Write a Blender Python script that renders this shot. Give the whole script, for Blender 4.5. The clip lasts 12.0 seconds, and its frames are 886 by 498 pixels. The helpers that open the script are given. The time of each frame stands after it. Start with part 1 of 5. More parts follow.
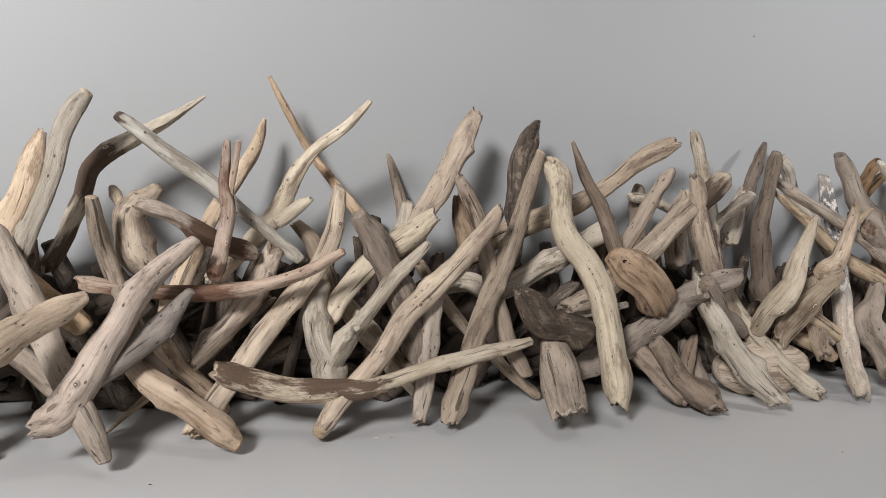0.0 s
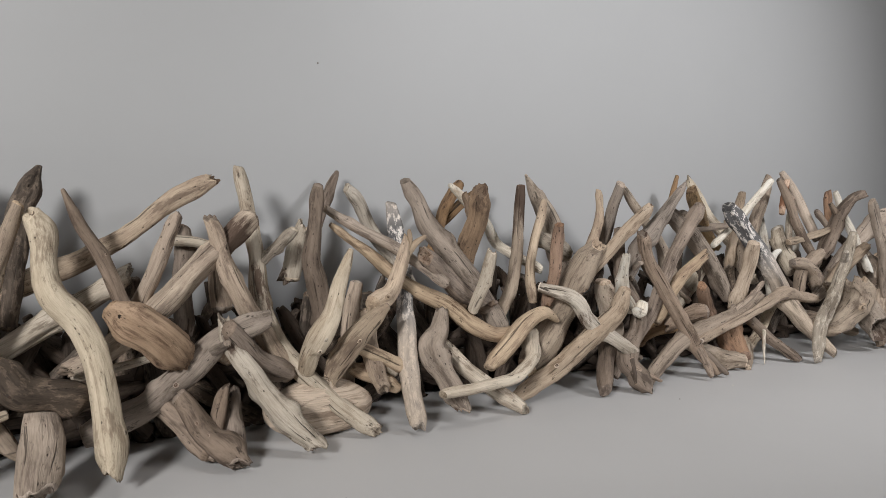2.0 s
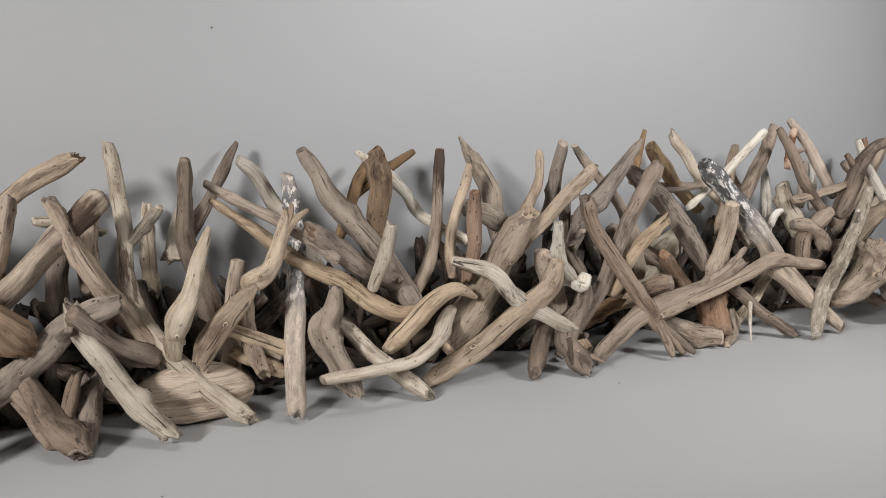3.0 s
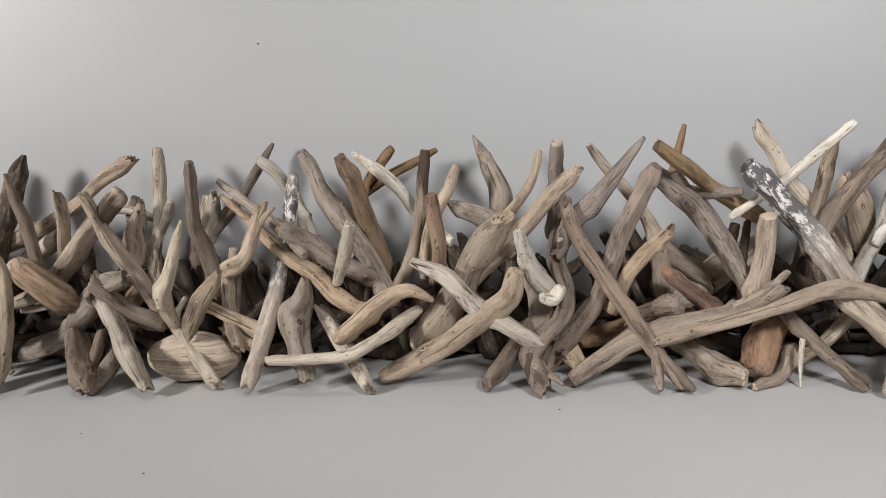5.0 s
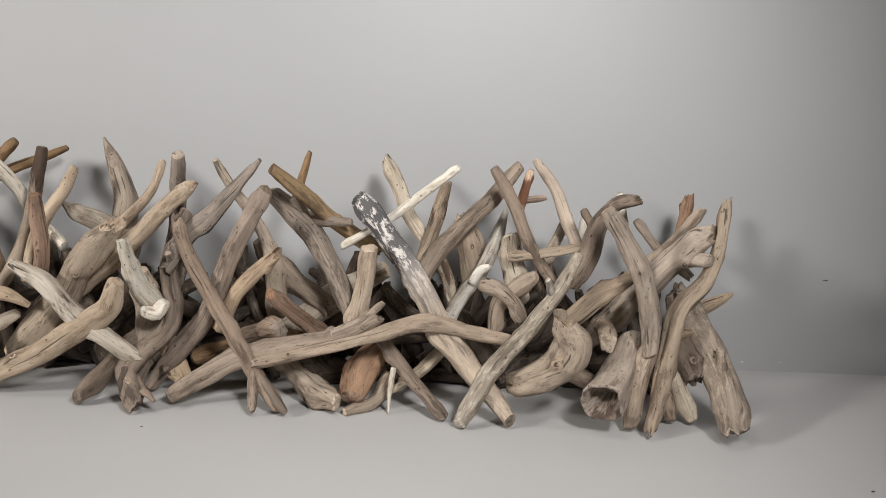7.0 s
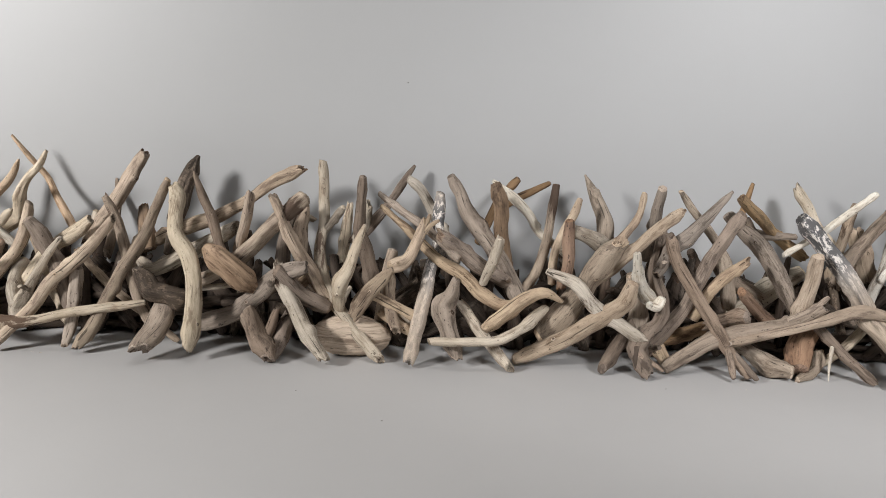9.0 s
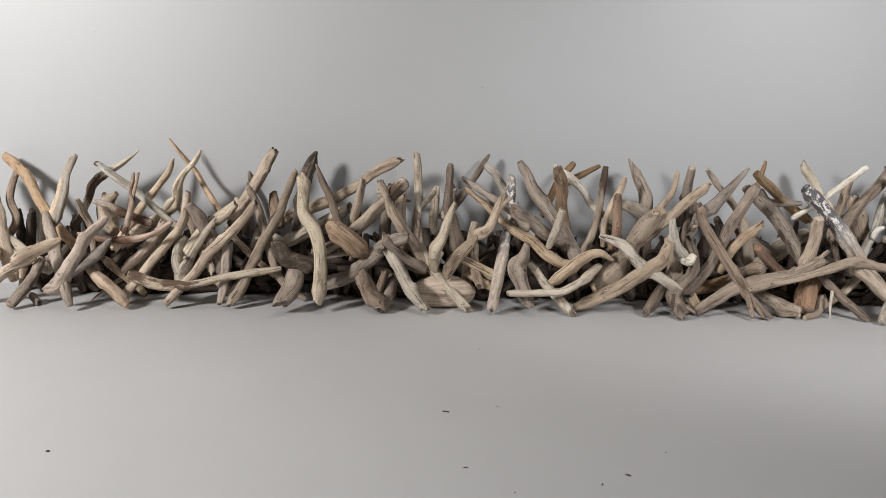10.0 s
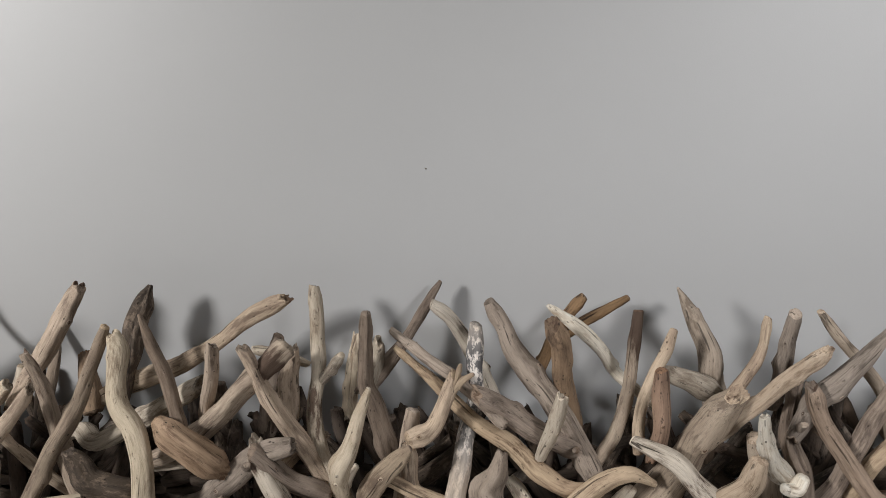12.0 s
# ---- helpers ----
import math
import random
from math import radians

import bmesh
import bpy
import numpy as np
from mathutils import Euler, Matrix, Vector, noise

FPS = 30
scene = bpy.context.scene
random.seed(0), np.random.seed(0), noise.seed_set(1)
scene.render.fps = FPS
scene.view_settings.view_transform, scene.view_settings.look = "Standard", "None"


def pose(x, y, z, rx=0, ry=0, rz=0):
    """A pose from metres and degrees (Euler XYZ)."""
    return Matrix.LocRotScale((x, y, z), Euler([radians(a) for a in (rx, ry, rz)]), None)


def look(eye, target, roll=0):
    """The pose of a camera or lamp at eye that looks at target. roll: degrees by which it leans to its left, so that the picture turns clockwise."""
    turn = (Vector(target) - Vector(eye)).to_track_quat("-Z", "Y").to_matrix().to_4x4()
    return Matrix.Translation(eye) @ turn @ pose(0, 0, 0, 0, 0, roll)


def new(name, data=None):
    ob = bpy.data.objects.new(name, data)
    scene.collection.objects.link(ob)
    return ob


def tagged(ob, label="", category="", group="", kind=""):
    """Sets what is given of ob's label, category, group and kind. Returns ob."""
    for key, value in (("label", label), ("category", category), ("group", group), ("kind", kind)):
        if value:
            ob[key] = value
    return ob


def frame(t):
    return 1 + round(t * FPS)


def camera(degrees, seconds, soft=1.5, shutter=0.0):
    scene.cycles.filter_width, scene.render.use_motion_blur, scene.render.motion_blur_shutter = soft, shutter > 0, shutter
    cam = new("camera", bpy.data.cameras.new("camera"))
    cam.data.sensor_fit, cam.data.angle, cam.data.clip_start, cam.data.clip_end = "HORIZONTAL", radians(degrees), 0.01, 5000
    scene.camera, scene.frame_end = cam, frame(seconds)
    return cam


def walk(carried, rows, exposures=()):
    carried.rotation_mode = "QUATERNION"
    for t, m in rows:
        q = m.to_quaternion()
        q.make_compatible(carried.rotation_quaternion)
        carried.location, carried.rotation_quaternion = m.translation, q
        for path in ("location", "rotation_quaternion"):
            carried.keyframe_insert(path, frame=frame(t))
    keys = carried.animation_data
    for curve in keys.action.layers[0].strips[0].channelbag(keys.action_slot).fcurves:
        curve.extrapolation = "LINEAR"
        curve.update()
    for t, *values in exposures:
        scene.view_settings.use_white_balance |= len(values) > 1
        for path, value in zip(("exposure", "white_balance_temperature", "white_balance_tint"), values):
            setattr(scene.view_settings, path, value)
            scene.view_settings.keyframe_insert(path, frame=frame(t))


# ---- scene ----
cam = camera(54.3, 12.0, soft=0.85)
PATH = [
    (0, (0.066, -0.003, 0.225), (0.704, 1.872, -0.057), 3.8),
    (0.5, (0.11, -0.023, 0.238), (0.938, 1.78, -0.019), 3.9),
    (1, (0.168, -0.046, 0.251), (1.115, 1.698, 0.006), 3.6),
    (1.5, (0.225, -0.053, 0.247), (1.243, 1.654, 0.021), 2.4),
    (2, (0.318, -0.065, 0.262), (1.314, 1.651, 0.015), 1.4),
    (2.5, (0.425, -0.076, 0.268), (1.252, 1.719, -0.04), 0.1),
    (2.7, (0.473, -0.086, 0.266), (1.265, 1.722, -0.058), -0.4),
    (4.3, (0.924, -0.124, 0.282), (0.648, 1.817, -0.112), -5.9),
    (4.5, (0.968, -0.127, 0.279), (0.581, 1.796, -0.111), -6.0),
    (5, (1.053, -0.131, 0.278), (0.594, 1.78, -0.092), -4.0),
    (5.5, (1.139, -0.131, 0.294), (0.734, 1.789, -0.09), 1.1),
    (6, (1.2, -0.124, 0.293), (0.904, 1.818, -0.082), 1.7),
    (6.5, (1.211, -0.116, 0.282), (1.168, 1.852, -0.072), 3.1),
    (7, (1.212, -0.115, 0.289), (1.233, 1.853, -0.064), 3.6),
    (7.5, (1.131, -0.095, 0.304), (1.129, 1.869, -0.074), 3.2),
    (7.7, (1.072, -0.097, 0.316), (1.077, 1.867, -0.061), 3.4),
    (9.3, (0.754, -0.493, 0.338), (0.581, 1.467, -0.024), 1.4),
    (9.5, (0.745, -0.556, 0.346), (0.555, 1.399, -0.028), 1.0),
    (10, (0.74, -0.67, 0.348), (0.529, 1.281, -0.035), 0.2),
    (10.5, (0.741, -0.685, 0.355), (0.509, 1.269, -0.004), -0.2),
    (11, (0.713, -0.485, 0.343), (0.517, 1.482, 0.042), -0.0),
    (11.5, (0.77, -0.192, 0.394), (0.493, 1.761, 0.062), -0.7),
    (12, (0.786, -0.063, 0.423), (0.497, 1.877, 0.034), -1.7),
]
walk(cam, [(t, look(eye, target, roll)) for t, eye, target, roll in PATH],
     [(0.0, -0.17, 6400, 10), (1.5, -0.23, 6450, 10), (2.5, -0.15, 6500, 10), (4.5, -0.02, 6500, 10), (5.5, -0.05, 6550, 10), (7.0, 0.02, 6720, 10),
      (9.5, -0.1, 6500, 10), (10.5, -0.24, 6500, 10), (12.0, -0.28, 6550, 10)])

# ---- light: two lamps on stands in front of the wall, in a closed, unseen room ----
def area_lamp(name, eye, target, size, watts, colour):
    data = bpy.data.lights.new(name, "AREA")
    data.shape, data.size, data.energy, data.color = "DISK", size, watts, colour
    ob = new(name, data)
    ob.matrix_world = look(eye, target)
    return ob


area_lamp("lamp_left", (-0.70, -0.66, 0.95), (0.02, 0.72, 0.14), 0.32, 41.0, (1.0, 0.985, 0.975))
area_lamp("lamp_ceiling", (0.65, 0.10, 2.25), (0.65, 0.45, 0.0), 0.60, 8.0, (1.0, 0.98, 0.97))
spot = bpy.data.lights.new("lamp_right", "SPOT")
spot.energy, spot.spot_size, spot.spot_blend, spot.shadow_soft_size, spot.color = 47.0, radians(64), 1.0, 0.11, (0.98, 0.98, 1.0)
new("lamp_right", spot).matrix_world = look((1.53, -0.26, 0.82), (1.16, 0.74, 0.18))
world = bpy.data.worlds.new("room_air")
world.use_nodes = True
world.node_tree.nodes["Background"].inputs[0].default_value = (0.5, 0.5, 0.5, 1)
world.node_tree.nodes["Background"].inputs[1].default_value = 0.1
scene.world = world
scene.view_settings.exposure = 0.0


# ---- materials ----
def nodes_of(name):
    m = bpy.data.materials.new(name)
    m.use_nodes = True
    t = m.node_tree
    return m, t, t.nodes["Principled BSDF"]


def add(t, kind, **inputs):
    n = t.nodes.new(kind)
    for key, value in inputs.items():
        n.inputs[key.replace("_", " ")].default_value = value
    return n


def ramp(t, source, stops):
    n = t.nodes.new("ShaderNodeValToRGB")
    e = n.color_ramp.elements
    while len(e) < len(stops):
        e.new(0.5)
    for el, (p, c) in zip(e, stops):
        el.position = p
        el.color = (*c, 1) if isinstance(c, tuple) else (c, c, c, 1)
    t.links.new(source, n.inputs[0])
    return n.outputs[0]


def mix(t, factor, a, b, blend="MIX"):
    n = t.nodes.new("ShaderNodeMix")
    n.data_type, n.blend_type = "RGBA", blend
    for socket, value in ((n.inputs[0], factor), (n.inputs[6], a), (n.inputs[7], b)):
        if isinstance(value, bpy.types.NodeSocket):
            t.links.new(value, socket)
        elif isinstance(value, tuple):
            socket.default_value = (*value, 1)
        else:
            socket.default_value = value
    return n.outputs[2]


def arith(t, op, a, b=0.0, c=0.0):
    n = t.nodes.new("ShaderNodeMath")
    n.operation, n.use_clamp = op, False
    for socket, value in zip(n.inputs, (a, b, c)):
        if isinstance(value, bpy.types.NodeSocket):
            t.links.new(value, socket)
        else:
            socket.default_value = value
    return n.outputs[0]


def scaled(t, vector, scale):
    n = t.nodes.new("ShaderNodeVectorMath")
    n.operation = "MULTIPLY"
    t.links.new(vector, n.inputs[0])
    n.inputs[1].default_value = scale
    return n.outputs[0]


def noise_of(t, vector, scale=1.0, detail=4.0, rough=0.6):
    n = add(t, "ShaderNodeTexNoise", Scale=scale, Detail=detail, Roughness=rough)
    t.links.new(vector, n.inputs["Vector"])
    return n.outputs["Fac"]


def wood(name, light, mid, dark, stain=(0.075, 0.042, 0.028), cracks=0.5, mottle=0.0, mottle_colour=(0.03, 0.03, 0.032), pits=0.5, peel=False):
    """Weathered driftwood: long fibres, drying cracks, worm pits and blotches, in metres along the grain."""
    m, t, bsdf = nodes_of(name)
    g = t.nodes.new("ShaderNodeAttribute")
    g.attribute_name = "grain"
    info = t.nodes.new("ShaderNodeObjectInfo")
    shift = t.nodes.new("ShaderNodeVectorMath")
    shift.operation = "MULTIPLY_ADD"
    t.links.new(info.outputs["Random"], shift.inputs[0])
    shift.inputs[1].default_value = (3.1, 5.3, 7.7)
    t.links.new(g.outputs["Vector"], shift.inputs[2])
    v = shift.outputs[0]
    fibre = noise_of(t, scaled(t, v, (420, 420, 14)), 1.0, 5.0, 0.65)
    fine = noise_of(t, scaled(t, v, (1500, 1500, 60)), 1.0, 3.0, 0.6)
    blotch = noise_of(t, scaled(t, v, (45, 45, 18)), 1.0, 6.0, 0.65)
    weather = noise_of(t, scaled(t, v, (75, 75, 20)), 1.0, 7.0, 0.7)
    grime = noise_of(t, scaled(t, v, (190, 190, 70)), 1.0, 6.0, 0.75)
    body = mix(t, ramp(t, blotch, [(0.36, 0.0), (0.62, 1.0)]), mid, light)
    body = mix(t, ramp(t, fibre, [(0.34, 0.65), (0.48, 0.0)]), body, dark)
    body = mix(t, ramp(t, fine, [(0.32, 0.3), (0.55, 0.0)]), body, dark)
    body = mix(t, ramp(t, weather, [(0.38, 0.8), (0.46, 0.0)]), body, dark)
    body = mix(t, ramp(t, weather, [(0.5, 0.0), (0.66, 0.6)]), body, tuple(min(0.86, c * 1.25) for c in light))
    body = mix(t, ramp(t, grime, [(0.32, 0.9), (0.4, 0.0)]), body, tuple(c * 0.5 for c in dark))
    crack = ramp(t, noise_of(t, scaled(t, v, (260, 260, 9)), 1.0, 2.5, 0.5), [(0.305, 1.0), (0.335, 0.0)])
    body = mix(t, arith(t, "MULTIPLY", crack, min(1.0, cracks * 1.2)), body, (0.028, 0.02, 0.015))
    pit_n = add(t, "ShaderNodeTexVoronoi", Scale=1.0)
    t.links.new(scaled(t, v, (210, 210, 120)), pit_n.inputs["Vector"])
    pit = arith(t, "MULTIPLY", ramp(t, pit_n.outputs["Distance"], [(0.1, 1.0), (0.17, 0.0)]), ramp(t, noise_of(t, scaled(t, v, (45, 45, 30)), 1.0, 2.0), [(0.5, 0.0), (0.58, 1.0)]))
    body = mix(t, arith(t, "MULTIPLY", pit, min(1.0, pits * 1.5)), body, (0.03, 0.022, 0.016))
    s = t.nodes.new("ShaderNodeAttribute")
    s.attribute_name = "stain"
    if mottle:
        patch = noise_of(t, scaled(t, v, (170, 170, 90)), 1.0, 5.0, 0.7)
        body = mix(t, arith(t, "MULTIPLY", ramp(t, patch, [(0.42, 0.0), (0.5, 1.0)]), arith(t, "MULTIPLY", s.outputs["Fac"], mottle) if peel else mottle), mix(t, s.outputs["Fac"], body, (0.66, 0.62, 0.58)) if peel else body, mottle_colour)
    if not peel:
        edge = arith(t, "ADD", s.outputs["Fac"], arith(t, "MULTIPLY_ADD", weather, 3.2, -1.6))
        body = mix(t, arith(t, "MULTIPLY", ramp(t, edge, [(0.3, 0.0), (0.62, 1.0)]), ramp(t, s.outputs["Fac"], [(0.0, 0.0), (0.2, 0.9)])), body, stain)
    tone = t.nodes.new("ShaderNodeHueSaturation")
    t.links.new(body, tone.inputs["Color"])
    t.links.new(arith(t, "MULTIPLY_ADD", info.outputs["Random"], 0.52, 0.62), tone.inputs["Value"])
    t.links.new(arith(t, "MULTIPLY_ADD", arith(t, "FRACT", arith(t, "MULTIPLY", info.outputs["Random"], 7.0)), 0.30, 0.92), tone.inputs["Saturation"])
    t.links.new(tone.outputs[0], bsdf.inputs["Base Color"])
    bsdf.inputs["Roughness"].default_value = 0.78
    bsdf.inputs["Specular IOR Level"].default_value = 0.22
    height = arith(t, "SUBTRACT", arith(t, "ADD", arith(t, "MULTIPLY", fibre, 0.35), arith(t, "ADD", arith(t, "MULTIPLY", fine, 0.3), arith(t, "MULTIPLY", grime, 1.1))), arith(t, "ADD", arith(t, "MULTIPLY", crack, 0.7 * cracks + 0.2), arith(t, "MULTIPLY", pit, pits)))
    b = add(t, "ShaderNodeBump", Strength=1.0, Distance=0.0014)
    t.links.new(height, b.inputs["Height"])
    t.links.new(b.outputs[0], bsdf.inputs["Normal"])
    return m


WOOD = {
    "pale": wood("wood_pale", (0.68, 0.60, 0.49), (0.54, 0.455, 0.355), (0.26, 0.20, 0.15)),
    "white": wood("wood_white", (0.79, 0.735, 0.645), (0.63, 0.575, 0.485), (0.34, 0.28, 0.22), cracks=0.35),
    "paleg": wood("wood_pale_grey", (0.57, 0.505, 0.42), (0.43, 0.37, 0.295), (0.18, 0.145, 0.112), cracks=0.7),
    "straw": wood("wood_straw", (0.624, 0.512, 0.402), (0.499, 0.398, 0.303), (0.239, 0.176, 0.127)),
    "tan": wood("wood_tan", (0.562, 0.455, 0.341), (0.416, 0.321, 0.242), (0.198, 0.145, 0.11), cracks=0.6),
    "greytan": wood("wood_grey_tan", (0.489, 0.404, 0.33), (0.354, 0.29, 0.231), (0.166, 0.129, 0.105), cracks=0.6),
    "grey": wood("wood_grey", (0.468, 0.398, 0.347), (0.333, 0.279, 0.237), (0.135, 0.109, 0.0902)),
    "greybrown": wood("wood_grey_brown", (0.343, 0.274, 0.22), (0.244, 0.191, 0.152), (0.0988, 0.0745, 0.0594), cracks=0.6),
    "lilac": wood("wood_lilac_grey", (0.40, 0.335, 0.278), (0.285, 0.235, 0.195), (0.115, 0.09, 0.07), cracks=0.6),
    "brown": wood("wood_brown", (0.322, 0.223, 0.143), (0.218, 0.15, 0.099), (0.0936, 0.0621, 0.044), cracks=0.7),
    "olivebrown": wood("wood_olive_brown", (0.374, 0.269, 0.165), (0.27, 0.191, 0.116), (0.114, 0.0828, 0.055)),
    "redbrown": wood("wood_red_brown", (0.374, 0.248, 0.171), (0.27, 0.171, 0.116), (0.104, 0.0642, 0.0495)),
    "redwood": wood("wood_carved_red", (0.56, 0.41, 0.29), (0.42, 0.295, 0.2), (0.16, 0.10, 0.07), cracks=0.9),
    "amber": wood("wood_amber", (0.655, 0.497, 0.363), (0.52, 0.378, 0.259), (0.27, 0.176, 0.11), cracks=0.4),
    "olive": wood("wood_olive", (0.572, 0.492, 0.38), (0.468, 0.393, 0.292), (0.229, 0.176, 0.127), cracks=0.35),
    "pink": wood("wood_pinkish", (0.686, 0.538, 0.429), (0.541, 0.393, 0.297), (0.26, 0.155, 0.11), stain=(0.16, 0.075, 0.045)),
    # near-black brown: shade of the heap's gaps put into buried sticks' colour
    "umber": wood("wood_gap_shade", (0.13, 0.10, 0.08), (0.085, 0.064, 0.05), (0.035, 0.026, 0.02)),
    # charred pieces' own tone; buried sticks also take it as gap shade
    "char": wood("wood_charred_and_shade", (0.27, 0.215, 0.17), (0.15, 0.118, 0.094), (0.045, 0.035, 0.028), mottle=0.6, mottle_colour=(0.03, 0.024, 0.02), pits=1.0),
    "lichen": wood("wood_lichen", (0.64, 0.58, 0.50), (0.50, 0.44, 0.36), (0.17, 0.14, 0.11), mottle=0.42, mottle_colour=(0.13, 0.105, 0.085)),
    "birch": wood("wood_birch", (0.52, 0.43, 0.34), (0.40, 0.325, 0.255), (0.156, 0.124, 0.1), mottle=0.9, mottle_colour=(0.05, 0.05, 0.055), peel=True),
    "porous": wood("wood_porous", (0.562, 0.466, 0.374), (0.437, 0.352, 0.275), (0.146, 0.109, 0.0858), mottle=0.35, mottle_colour=(0.14, 0.105, 0.08), pits=1.0),
}


def paint(name, colour, rough, spec, scuff=0.04):
    """Flat satin paint with a faint roller texture and slight soiling."""
    m, t, bsdf = nodes_of(name)
    co = t.nodes.new("ShaderNodeTexCoord").outputs["Object"]
    cloud = noise_of(t, co, 3.0, 5.0, 0.6)
    low = tuple(c * (1 - scuff) for c in colour)
    high = tuple(min(1, c * (1 + scuff)) for c in colour)
    t.links.new(mix(t, ramp(t, cloud, [(0.3, 0.0), (0.7, 1.0)]), low, high), bsdf.inputs["Base Color"])
    bsdf.inputs["Roughness"].default_value = rough
    bsdf.inputs["Specular IOR Level"].default_value = spec
    b = add(t, "ShaderNodeBump", Strength=0.12, Distance=0.0006)
    t.links.new(noise_of(t, co, 700.0, 3.0, 0.6), b.inputs["Height"])
    t.links.new(b.outputs[0], bsdf.inputs["Normal"])
    return m


GREY_WALL = paint("grey_wall_paint", (0.43, 0.433, 0.434), 0.48, 0.6, 0.02)
GREY_FLOOR = paint("grey_floor_paint", (0.50, 0.493, 0.486), 0.5, 0.4, 0.03)
# near-black, so the unseen room sides bounce little light back
UNSEEN_ROOM = paint("low_bounce_paint", (0.055, 0.055, 0.054), 0.7, 0.3)


# ---- shapes ----
def mesh_object(name, verts, faces, material, parent=None, smooth=True, layers=None, normals=None):
    me = bpy.data.meshes.new(name)
    me.from_pydata(verts, [], faces)
    if layers:
        grain, stain = layers
        a = me.attributes.new("grain", "FLOAT_VECTOR", "POINT")
        a.data.foreach_set("vector", np.asarray(grain, dtype=np.float32).ravel())
        a = me.attributes.new("stain", "FLOAT", "POINT")
        a.data.foreach_set("value", np.asarray(stain, dtype=np.float32))
    me.polygons.foreach_set("use_smooth", [smooth] * len(me.polygons))
    me.materials.append(material)
    me.validate()
    me.update()
    if normals is not None:
        me.normals_split_custom_set_from_vertices(normals)
    ob = new(name, me)
    if parent:
        ob.parent = parent
    return ob


def block(name, x0, y0, z0, x1, y1, z1, material):
    v = [(x, y, z) for x in (x0, x1) for y in (y0, y1) for z in (z0, z1)]
    f = [(0, 1, 3, 2), (4, 6, 7, 5), (0, 4, 5, 1), (2, 3, 7, 6), (0, 2, 6, 4), (1, 5, 7, 3)]
    return mesh_object(name, v, f, material, smooth=False)


def spline(path, step):
    """Catmull-Rom through the control points: rows of x, y, z, radius, stain at even steps."""
    p = np.array([(*row, 0.0)[:5] for row in path], dtype=float)
    ext = np.vstack([2 * p[0] - p[1], p, 2 * p[-1] - p[-2]])
    rows = []
    for i in range(1, len(ext) - 2):
        a, b, c, d = ext[i - 1:i + 3]
        n = max(3, int(np.linalg.norm(c[:3] - b[:3]) / step))
        for u in np.arange(n) / n:
            rows.append(0.5 * (2 * b + (c - a) * u + (2 * a - 5 * b + 4 * c - d) * u ** 2 + (3 * b - a - 3 * c + d) * u ** 3))
    rows.append(p[-1])
    rows = np.array(rows)
    rows[:, 3] = np.clip(rows[:, 3], p[:, 3].min() * 0.8, p[:, 3].max() * 1.1)
    return rows


